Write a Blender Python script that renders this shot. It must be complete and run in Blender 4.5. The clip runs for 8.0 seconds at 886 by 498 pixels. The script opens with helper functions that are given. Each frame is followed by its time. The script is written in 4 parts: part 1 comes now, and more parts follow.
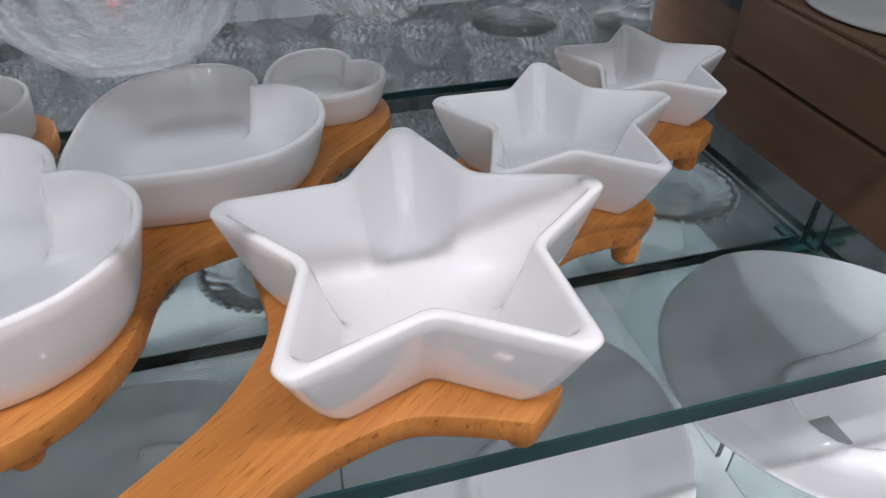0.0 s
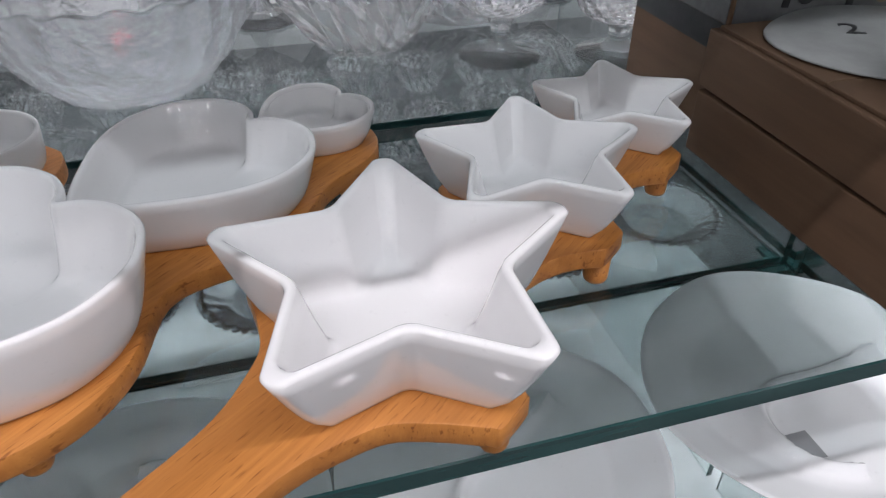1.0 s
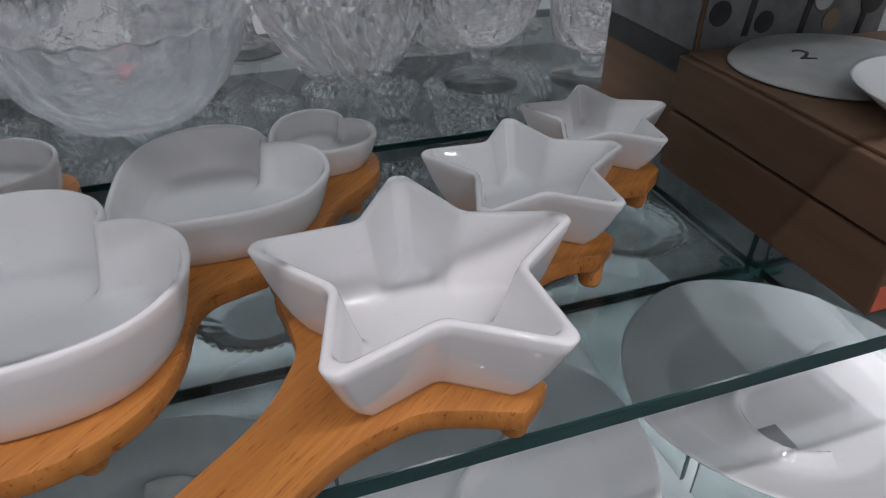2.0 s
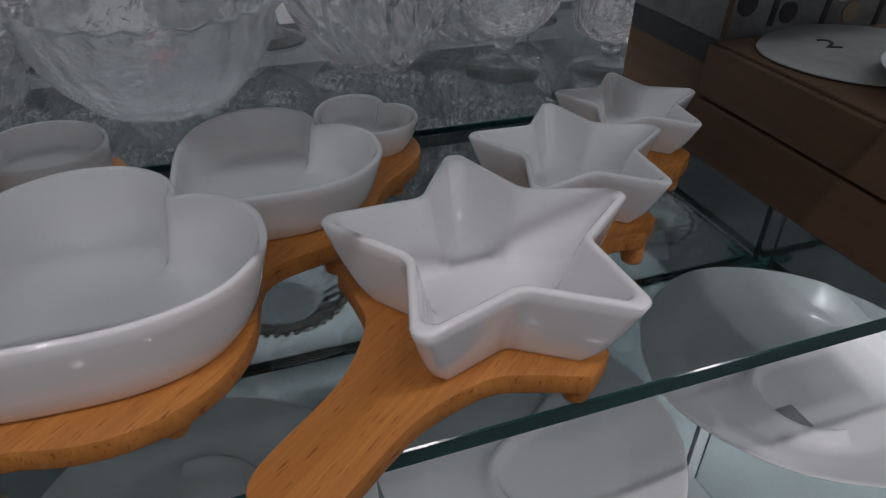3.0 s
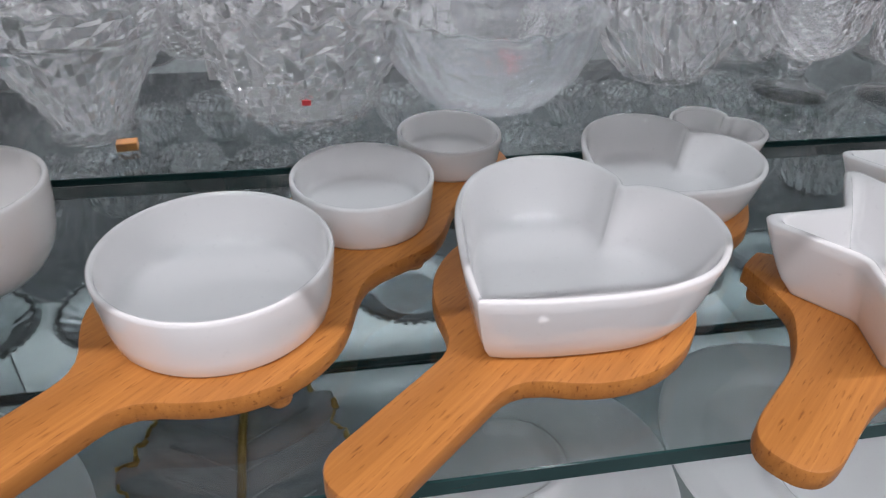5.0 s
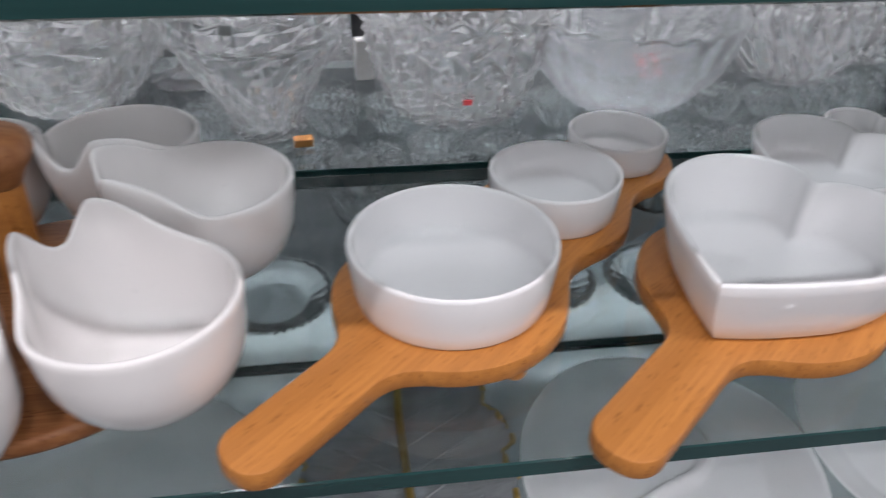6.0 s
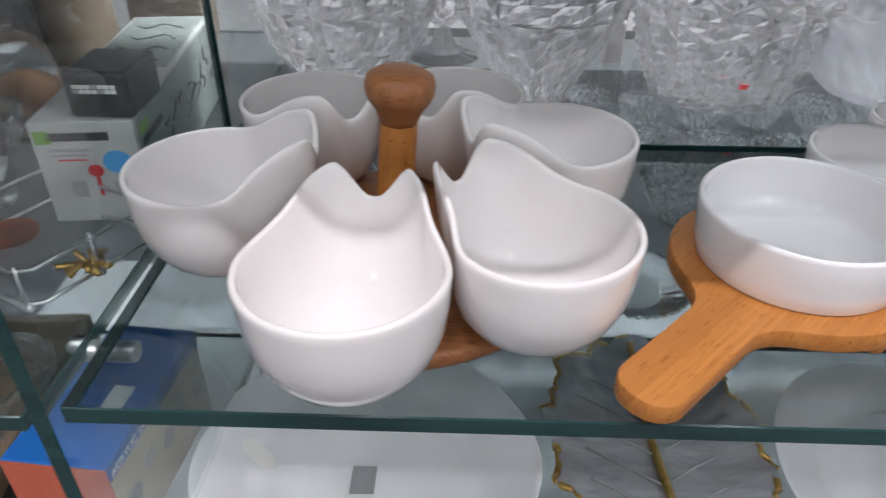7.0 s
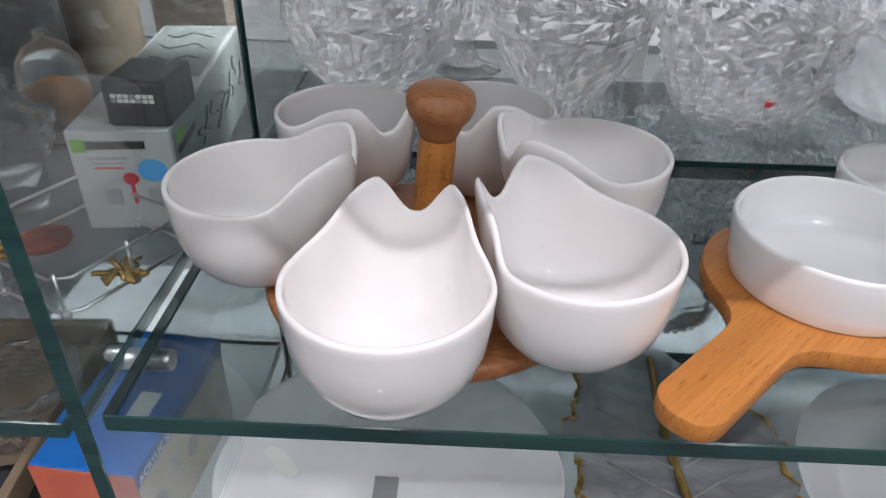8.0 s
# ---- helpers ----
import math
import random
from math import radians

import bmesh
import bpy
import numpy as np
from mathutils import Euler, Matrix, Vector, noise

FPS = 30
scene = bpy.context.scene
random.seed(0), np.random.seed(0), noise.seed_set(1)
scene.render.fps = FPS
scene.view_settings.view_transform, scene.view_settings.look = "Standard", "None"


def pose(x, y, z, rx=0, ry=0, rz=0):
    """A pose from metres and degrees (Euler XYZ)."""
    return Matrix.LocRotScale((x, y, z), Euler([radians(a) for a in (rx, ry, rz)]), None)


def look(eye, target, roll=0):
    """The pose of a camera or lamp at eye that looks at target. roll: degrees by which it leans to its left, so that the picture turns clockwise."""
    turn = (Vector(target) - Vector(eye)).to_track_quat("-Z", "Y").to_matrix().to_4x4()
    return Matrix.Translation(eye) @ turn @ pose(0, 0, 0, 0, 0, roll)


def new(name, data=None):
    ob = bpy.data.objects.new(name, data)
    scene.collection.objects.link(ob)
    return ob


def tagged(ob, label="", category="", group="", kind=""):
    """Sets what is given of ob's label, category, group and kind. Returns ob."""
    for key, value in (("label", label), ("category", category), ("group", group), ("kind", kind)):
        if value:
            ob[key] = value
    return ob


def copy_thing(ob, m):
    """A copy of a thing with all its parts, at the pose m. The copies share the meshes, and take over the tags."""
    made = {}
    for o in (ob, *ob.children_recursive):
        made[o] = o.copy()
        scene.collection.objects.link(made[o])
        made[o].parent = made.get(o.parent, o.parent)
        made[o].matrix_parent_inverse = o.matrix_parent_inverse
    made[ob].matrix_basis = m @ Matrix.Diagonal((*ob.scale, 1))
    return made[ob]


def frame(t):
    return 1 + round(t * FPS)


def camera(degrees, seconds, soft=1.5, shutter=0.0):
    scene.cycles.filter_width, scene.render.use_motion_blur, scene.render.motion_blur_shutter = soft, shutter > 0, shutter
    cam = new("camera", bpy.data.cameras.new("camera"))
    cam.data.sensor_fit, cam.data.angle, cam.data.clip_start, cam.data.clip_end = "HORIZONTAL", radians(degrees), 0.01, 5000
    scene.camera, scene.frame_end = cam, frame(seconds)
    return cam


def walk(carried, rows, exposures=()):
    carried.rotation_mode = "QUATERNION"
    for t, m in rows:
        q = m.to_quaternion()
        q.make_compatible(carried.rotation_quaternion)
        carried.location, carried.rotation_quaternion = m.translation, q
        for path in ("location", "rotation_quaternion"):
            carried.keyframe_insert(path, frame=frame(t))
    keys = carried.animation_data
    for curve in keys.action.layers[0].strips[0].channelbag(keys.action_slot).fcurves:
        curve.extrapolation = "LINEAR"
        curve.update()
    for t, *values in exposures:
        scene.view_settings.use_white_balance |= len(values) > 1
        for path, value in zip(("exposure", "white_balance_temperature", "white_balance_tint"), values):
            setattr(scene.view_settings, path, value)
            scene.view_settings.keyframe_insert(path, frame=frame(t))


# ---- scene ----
cam = camera(64.2, 8.0, soft=1.15, shutter=0.4)
PATH = [
    (0, (0.079, -0.164, 1.243), (0.515, 1.357, 0.019), 0.3),
    (0.5, (0.092, -0.157, 1.243), (0.524, 1.383, 0.042), -0.3),
    (1, (0.083, -0.188, 1.259), (0.529, 1.371, 0.087), -0.0),
    (2.5, (0.021, -0.212, 1.272), (0.631, 1.343, 0.171), 1.2),
    (3, (-0.001, -0.215, 1.268), (0.606, 1.33, 0.152), 1.7),
    (3.5, (-0.033, -0.224, 1.273), (0.54, 1.339, 0.165), 1.7),
    (4, (-0.126, -0.217, 1.278), (0.256, 1.395, 0.158), 0.9),
    (5.5, (-0.241, -0.223, 1.295), (0.07, 1.407, 0.178), 2.1),
    (6, (-0.32, -0.237, 1.302), (-0.094, 1.402, 0.179), 0.9),
    (6.5, (-0.402, -0.251, 1.288), (-0.337, 1.416, 0.185), -0.9),
    (7, (-0.48, -0.26, 1.281), (-0.526, 1.403, 0.171), 0.4),
    (7.5, (-0.502, -0.262, 1.283), (-0.55, 1.4, 0.171), 1.1),
    (8, (-0.501, -0.261, 1.286), (-0.555, 1.413, 0.193), 1.2),
]
EXPOSURES = [(0.0, 0.03), (1.2, 0.03), (2.3, -0.8), (3.0, -1.14), (3.5, -1.28), (4.0, -0.60), (5.3, 0.10), (6.5, 0.12), (7.5, 0.22), (8.0, 0.22)]
walk(cam, [(t, look(eye, target, roll)) for t, eye, target, roll in PATH], EXPOSURES)

# ---------------------------------------------------------------- light
world = bpy.data.worlds.new("world")
scene.world = world
world.use_nodes = True
world.node_tree.nodes["Background"].inputs[0].default_value = (0.9, 0.95, 1.0, 1)
world.node_tree.nodes["Background"].inputs[1].default_value = 0.015

# ---------------------------------------------------------------- materials
def material(name, color=(0.8, 0.8, 0.8), rough=0.4, metal=0.0, coat=0.0, trans=0.0, ior=1.45):
    m = bpy.data.materials.new(name)
    m.use_nodes = True
    b = m.node_tree.nodes["Principled BSDF"]
    b.inputs["Base Color"].default_value = (*color, 1)
    b.inputs["Roughness"].default_value = rough
    b.inputs["Metallic"].default_value = metal
    b.inputs["Coat Weight"].default_value = coat
    b.inputs["Coat Roughness"].default_value = 0.015
    b.inputs["Transmission Weight"].default_value = trans
    b.inputs["IOR"].default_value = ior
    return m


def node(m, kind, **values):
    n = m.node_tree.nodes.new(kind)
    for key, value in values.items():
        n.inputs[key].default_value = value
    return n


def link(m, a, b):
    m.node_tree.links.new(a, b)


def coords(m, scale):
    tc, mp = node(m, "ShaderNodeTexCoord"), node(m, "ShaderNodeMapping")
    mp.inputs["Scale"].default_value = scale
    link(m, tc.outputs["Object"], mp.inputs["Vector"])
    return mp.outputs["Vector"]


def ramp(m, fac, stops):
    r = node(m, "ShaderNodeValToRGB")
    e = r.color_ramp.elements
    while len(e) < len(stops):
        e.new(0.5)
    for el, (p, c) in zip(e, stops):
        el.position, el.color = p, (*c, 1)
    link(m, fac, r.inputs["Fac"])
    return r.outputs["Color"]


def grained(name, stops, scale, rough=0.5, detail=6.0, bump=0.1, coat=0.0, distance=0.001, metal=0.0):
    """A surface whose colour wanders along a stretched noise, with fine relief."""
    m = material(name, stops[0][1], rough, metal, coat)
    b = m.node_tree.nodes["Principled BSDF"]
    n = node(m, "ShaderNodeTexNoise", Scale=1.0, Detail=detail, Roughness=0.6)
    link(m, coords(m, scale), n.inputs["Vector"])
    link(m, ramp(m, n.outputs["Fac"], stops), b.inputs["Base Color"])
    if bump:
        bp = node(m, "ShaderNodeBump", Strength=bump, Distance=distance)
        link(m, n.outputs["Fac"], bp.inputs["Height"])
        link(m, bp.outputs["Normal"], b.inputs["Normal"])
    return m


def bamboo(name, light, dark):
    """Laminated bamboo: fine fibres, wider strips of slightly different tone, small dark flecks."""
    m = material(name, light, 0.48, 0, 0.04)
    b = m.node_tree.nodes["Principled BSDF"]
    fine = node(m, "ShaderNodeTexNoise", Scale=1.0, Detail=5.0, Roughness=0.65)
    link(m, coords(m, (9, 340, 120)), fine.inputs["Vector"])
    strip = node(m, "ShaderNodeTexNoise", Scale=1.0, Detail=2.0)
    link(m, coords(m, (2.5, 55, 30)), strip.inputs["Vector"])
    fleck = node(m, "ShaderNodeTexNoise", Scale=1.0, Detail=2.0)
    link(m, coords(m, (70, 700, 300)), fleck.inputs["Vector"])
    mid = tuple((a + c) / 2 for a, c in zip(light, dark))
    c1 = ramp(m, fine.outputs["Fac"], [(0.3, dark), (0.52, mid), (0.7, light)])
    c2 = ramp(m, strip.outputs["Fac"], [(0.35, (0.84, 0.81, 0.77)), (0.65, (1.0, 1.0, 1.0))])
    c3 = ramp(m, fleck.outputs["Fac"], [(0.28, (0.55, 0.45, 0.35)), (0.40, (1, 1, 1))])
    last = c1
    for c in (c2, c3):
        mx = node(m, "ShaderNodeMixRGB", Fac=1.0)
        mx.blend_type = "MULTIPLY"
        link(m, last, mx.inputs["Color1"])
        link(m, c, mx.inputs["Color2"])
        last = mx.outputs["Color"]
    link(m, last, b.inputs["Base Color"])
    bp = node(m, "ShaderNodeBump", Strength=0.12, Distance=0.0004)
    link(m, fine.outputs["Fac"], bp.inputs["Height"])
    link(m, bp.outputs["Normal"], b.inputs["Normal"])
    return m


def porcelain(name, color, rough=0.02):
    """White glazed ware: a thick glaze that swells very slightly, a few faint specks."""
    m = material(name, color, rough, 0, 0.6)
    b = m.node_tree.nodes["Principled BSDF"]
    n = node(m, "ShaderNodeTexNoise", Scale=1.0, Detail=2.0)
    link(m, coords(m, (35, 35, 35)), n.inputs["Vector"])
    s = node(m, "ShaderNodeTexNoise", Scale=1.0, Detail=4.0)
    link(m, coords(m, (240, 240, 240)), s.inputs["Vector"])
    link(m, ramp(m, s.outputs["Fac"], [(0.2, tuple(0.93 * c for c in color)), (0.36, color)]), b.inputs["Base Color"])
    bp = node(m, "ShaderNodeBump", Strength=0.06, Distance=0.002)
    link(m, n.outputs["Fac"], bp.inputs["Height"])
    link(m, bp.outputs["Normal"], b.inputs["Normal"])
    link(m, bp.outputs["Normal"], b.inputs["Coat Normal"])
    return m


def clear(name, tint, rough, share, bump=0.0, scale=120, ior=1.5, milk=0.0):
    """Cut or pressed glass: part of the light goes straight on, a milky share stands in for light bounced within the
    cuts, the rest is bent and mirrored.
    """
    m = bpy.data.materials.new(name)
    m.use_nodes = True
    t = m.node_tree
    t.nodes.remove(t.nodes["Principled BSDF"])
    g = node(m, "ShaderNodeBsdfGlass", Roughness=rough, IOR=ior)
    g.inputs["Color"].default_value = (*tint, 1)
    tr = node(m, "ShaderNodeBsdfTransparent")
    tr.inputs["Color"].default_value = (*tint, 1)
    df, tl = node(m, "ShaderNodeBsdfDiffuse"), node(m, "ShaderNodeBsdfTranslucent")
    both, mix, last = node(m, "ShaderNodeMixShader", Fac=0.5), node(m, "ShaderNodeMixShader", Fac=share), node(m, "ShaderNodeMixShader", Fac=milk)
    for n in (df, tl):
        n.inputs["Color"].default_value = (*tint, 1)
    link(m, df.outputs[0], both.inputs[1])
    link(m, tl.outputs[0], both.inputs[2])
    link(m, g.outputs[0], mix.inputs[1])
    link(m, tr.outputs[0], mix.inputs[2])
    link(m, mix.outputs[0], last.inputs[1])
    link(m, both.outputs[0], last.inputs[2])
    link(m, last.outputs[0], t.nodes["Material Output"].inputs["Surface"])
    if bump:
        n = node(m, "ShaderNodeTexNoise", Scale=1.0, Detail=3.0)
        link(m, coords(m, (scale, scale, scale)), n.inputs["Vector"])
        bp = node(m, "ShaderNodeBump", Strength=bump, Distance=0.002)
        link(m, n.outputs["Fac"], bp.inputs["Height"])
        link(m, bp.outputs["Normal"], g.inputs["Normal"])
    return m


PORCELAIN = porcelain("white_porcelain", (0.80, 0.785, 0.79))
CUP_GLAZE = porcelain("warm_white_porcelain", (0.80, 0.765, 0.755), 0.02)
PLATE_GLAZE = porcelain("plate_glaze", (0.80, 0.80, 0.81), 0.025)
BAMBOO = bamboo("bamboo", (0.56, 0.228, 0.053), (0.42, 0.155, 0.034))
BAMBOO_DARK = bamboo("bamboo_turned", (0.44, 0.19, 0.075), (0.27, 0.10, 0.035))
GLASS = material("shelf_glass", (0.74, 0.795, 0.795), 0.02, 0, 0, 1.0, 1.45)


def thin_glass(name, tint, rough=0.015):
    """A flat glass sheet: the light goes straight on, a little tinted, and its faces mirror by Fresnel."""
    m = bpy.data.materials.new(name)
    m.use_nodes = True
    t = m.node_tree
    t.nodes.remove(t.nodes["Principled BSDF"])
    tr, gl = node(m, "ShaderNodeBsdfTransparent"), node(m, "ShaderNodeBsdfGlossy", Roughness=rough)
    tr.inputs["Color"].default_value = (*tint, 1)
    gl.inputs["Color"].default_value = (0.95, 0.97, 0.97, 1)
    facing, mix = node(m, "ShaderNodeLayerWeight", Blend=0.5), node(m, "ShaderNodeMixShader")
    steep, gloss = node(m, "ShaderNodeMath"), node(m, "ShaderNodeMath")
    steep.operation, gloss.operation = "POWER", "MULTIPLY_ADD"
    steep.inputs[1].default_value = 5.0
    gloss.inputs[1].default_value, gloss.inputs[2].default_value = 0.95, 0.045
    link(m, facing.outputs["Facing"], steep.inputs[0])
    link(m, steep.outputs[0], gloss.inputs[0])
    link(m, gloss.outputs[0], mix.inputs["Fac"])
    link(m, tr.outputs[0], mix.inputs[1])
    link(m, gl.outputs[0], mix.inputs[2])
    link(m, mix.outputs[0], t.nodes["Material Output"].inputs["Surface"])
    return m


MAIN_GLASS = thin_glass("main_shelf_glass", (0.67, 0.705, 0.71))
EDGE = grained("glass_edge", [(0.3, (0.009, 0.032, 0.032)), (0.7, (0.018, 0.058, 0.056))], (6, 6, 60), 0.12, 3, 0.02, 0.5)
CRYSTAL = clear("crystal", (0.98, 0.98, 0.985), 0.0, 0.04, 0.12, 110, 1.58, 0.042)
FROSTED = clear("frosted_crystal", (0.90, 0.91, 0.92), 0.06, 0.14, 0.9, 150, 1.5, 0.055)
STEEL = grained("brushed_steel", [(0.3, (0.72, 0.72, 0.73)), (0.7, (0.85, 0.85, 0.85))], (40, 40, 400), 0.3, 4, 0.05, 0, 0.0005, 1.0)
CARD = grained("brown_cardboard", [(0.3, (0.085, 0.045, 0.024)), (0.7, (0.125, 0.068, 0.037))], (9, 5, 70), 0.75, 8, 0.15)
PAPER = grained("grey_paper", [(0.3, (0.27, 0.265, 0.26)), (0.7, (0.36, 0.355, 0.35))], (30, 30, 30), 0.6, 6, 0.05)
WHITE_CARD = grained("white_carton", [(0.3, (0.38, 0.38, 0.37)), (0.7, (0.48, 0.48, 0.47))], (25, 25, 25), 0.45, 5, 0.03)
BLUE_CARD = grained("blue_carton", [(0.3, (0.01, 0.10, 0.36)), (0.7, (0.015, 0.14, 0.45))], (20, 20, 20), 0.35, 5, 0.03)
RED_CARD = grained("orange_red_carton", [(0.3, (0.42, 0.085, 0.05)), (0.7, (0.55, 0.14, 0.08))], (18, 18, 18), 0.4, 5, 0.03)
BEIGE_CARD = grained("beige_carton", [(0.3, (0.40, 0.33, 0.24)), (0.7, (0.60, 0.53, 0.42))], (14, 14, 14), 0.45, 5, 0.03)
BLACK = grained("black_print", [(0.3, (0.012, 0.012, 0.014)), (0.7, (0.03, 0.03, 0.032))], (60, 60, 60), 0.35, 5, 0.03)
DARK_PRINT = grained("dark_grey_print", [(0.3, (0.07, 0.07, 0.072)), (0.7, (0.17, 0.17, 0.172))], (28, 28, 28), 0.4, 4, 0.02)
GREY_PRINT = material("grey_print", (0.30, 0.30, 0.31), 0.5)
RED = material("red_sticker", (0.55, 0.02, 0.03), 0.4)
GREEN = material("green_print", (0.16, 0.36, 0.05), 0.5)
# tone of the white carton's shaded side, painted into the colour
GREY_GREEN = grained("grey_green_shade", [(0.3, (0.15, 0.175, 0.16)), (0.7, (0.25, 0.275, 0.255))], (14, 14, 14), 0.4, 5, 0.03)
SKY = material("light_blue_print", (0.06, 0.32, 0.66), 0.5)
CREAM = material("cream_print", (0.75, 0.74, 0.70), 0.5)
GOLD = grained("gold_paint", [(0.3, (0.42, 0.25, 0.06)), (0.7, (0.62, 0.42, 0.14))], (90, 90, 90), 0.28, 6, 0.3, 0, 0.001, 0.9)
SMOKE = grained("grey_pressed_glass", [(0.3, (0.22, 0.23, 0.245)), (0.7, (0.40, 0.405, 0.42))], (8, 60, 20), 0.12, 6, 0.4, 0.6, 0.002)
AMBER = clear("amber_glass", (0.85, 0.35, 0.12), 0.05, 0.3)
BROWN = grained("brown_wax", [(0.3, (0.15, 0.11, 0.075)), (0.7, (0.22, 0.165, 0.11))], (12, 12, 12), 0.5, 5, 0.1)
ORANGE = grained("orange_box", [(0.3, (0.22, 0.075, 0.018)), (0.7, (0.42, 0.20, 0.05))], (60, 60, 60), 0.4, 5, 0.05)
PLASTER = grained("white_wall", [(0.3, (0.46, 0.47, 0.47)), (0.7, (0.56, 0.57, 0.57))], (3, 3, 3), 0.8, 8, 0.1)
CEIL = grained("ceiling_white", [(0.3, (0.46, 0.46, 0.46)), (0.7, (0.54, 0.54, 0.54))], (3, 3, 3), 0.8, 8, 0.1)
TILE = grained("grey_floor_tile", [(0.3, (0.055, 0.058, 0.062)), (0.7, (0.095, 0.10, 0.105))], (5, 5, 5), 0.06, 8, 0.02)
BOARD_GREY = grained("grey_cabinet", [(0.3, (0.33, 0.345, 0.35)), (0.7, (0.42, 0.435, 0.44))], (6, 6, 6), 0.5, 6, 0.05)
LAMP = bpy.data.materials.new("lamp_diffuser")
LAMP.use_nodes = True
LAMP.node_tree.nodes["Principled BSDF"].inputs["Emission Color"].default_value = (1.0, 0.97, 0.94, 1)
LAMP.node_tree.nodes["Principled BSDF"].inputs["Emission Strength"].default_value = 6.0

# ---------------------------------------------------------------- mesh helpers
def empty(name, m, label, category, group="", kind=""):
    ob = new(name)
    ob.matrix_world = m
    ob.empty_display_size = 0.02
    return tagged(ob, label, category, group, kind)


def mesh_object(name, bm, mats, smooth=True, m=None):
    me = bpy.data.meshes.new(name)
    bmesh.ops.recalc_face_normals(bm, faces=bm.faces)
    bm.to_mesh(me)
    bm.free()
    for x in mats if isinstance(mats, (list, tuple)) else [mats]:
        me.materials.append(x)
    for p in me.polygons:
        p.use_smooth = smooth
    ob = new(name, me)
    if m is not None:
        ob.matrix_world = m
    return ob


def part(name, bm, mats, parent, label="", smooth=True, m=None):
    ob = mesh_object(name, bm, mats, smooth)
    ob.parent = parent
    if m is not None:
        ob.matrix_local = m
    if label:
        ob["label"] = label
    return ob


def box(sx, sy, sz, bevel=0.0, at=(0, 0, 0), bm=None, seg=2):
    """A box whose base stands centred at the place given."""
    bm = bm or bmesh.new()
    r = bmesh.ops.create_cube(bm, size=1.0)
    bmesh.ops.transform(bm, matrix=Matrix.Translation((at[0], at[1], at[2] + sz / 2)) @ Matrix.Diagonal((sx, sy, sz, 1)), verts=r["verts"])
    if bevel:
        edges = list({e for v in r["verts"] for e in v.link_edges})
        bmesh.ops.bevel(bm, geom=edges, offset=bevel, segments=seg, affect="EDGES", profile=0.5)
    return bm


def rings_mesh(rings, close_first=True, close_last=True, bm=None):
    """Joins closed rings of equally many points, one after the other."""
    bm = bm or bmesh.new()
    vs = [[bm.verts.new(p) for p in r] for r in rings]
    n = len(vs[0])
    for a, b in zip(vs, vs[1:]):
        for i in range(n):
            bm.faces.new((a[i], a[(i + 1) % n], b[(i + 1) % n], b[i]))
    if close_first:
        bm.faces.new(vs[0][::-1])
    if close_last:
        bm.faces.new(vs[-1])
    return bm


def lathe(profile, n=48, shape=None, bm=None):
    """Turns (radius, height) pairs; shape(angle, height, k) scales the radius of the k-th ring."""
    rings = []
    for k, (r, z) in enumerate(profile):
        ring = []
        for i in range(n):
            a = 2 * math.pi * i / n
            f = shape(a, z, k) if shape else 1.0
            f, dz = f if isinstance(f, tuple) else (f, 0.0)
            ring.append((r * f * math.cos(a), r * f * math.sin(a), z + dz))
        rings.append(ring)
    return rings_mesh(rings, bm=bm)


def tube(points, radius, sides=8, bm=None):
    """A round bar along the points."""
    pts = [Vector(p) for p in points]
    rings = []
    up = Vector((0.123, 0.321, 0.94))
    for i, p in enumerate(pts):
        d = (pts[min(i + 1, len(pts) - 1)] - pts[max(i - 1, 0)]).normalized()
        a = d.cross(up).normalized()
        b = d.cross(a)
        rings.append([tuple(p + radius * (math.cos(t) * a + math.sin(t) * b)) for t in (2 * math.pi * j / sides for j in range(sides))])
    return rings_mesh(rings, bm=bm)


def chaikin(pts, times):
    for _ in range(times):
        out = []
        for (x0, y0), (x1, y1) in zip(pts, pts[1:] + pts[:1]):
            out += [(0.75 * x0 + 0.25 * x1, 0.75 * y0 + 0.25 * y1), (0.25 * x0 + 0.75 * x1, 0.25 * y0 + 0.75 * y1)]
        pts = out
    return pts


def inset(pts, d):
    """Moves a counter-clockwise outline inwards by d."""
    out, n = [], len(pts)
    for i in range(n):
        a, b, c = Vector(pts[i - 1]), Vector(pts[i]), Vector(pts[(i + 1) % n])
        e, f = (b - a).normalized(), (c - b).normalized()
        t = (e + f).normalized()
        k = max(0.45, t.dot(f))
        out.append((b.x - t.y * d / k, b.y + t.x * d / k))
    return out


def spline(pts, per=6):
    """A smooth line through the points."""
    P = [pts[0]] + list(pts) + [pts[-1]]
    out = []
    for a, b, c, d in zip(P, P[1:], P[2:], P[3:]):
        for i in range(per):
            t = i / per
            out.append(tuple(0.5 * (2 * q + (r - p) * t + (2 * p - 5 * q + 4 * r - s) * t * t + (3 * q - p - 3 * r + s) * t ** 3) for p, q, r, s in zip(a, b, c, d)))
    return out + [tuple(pts[-1])]


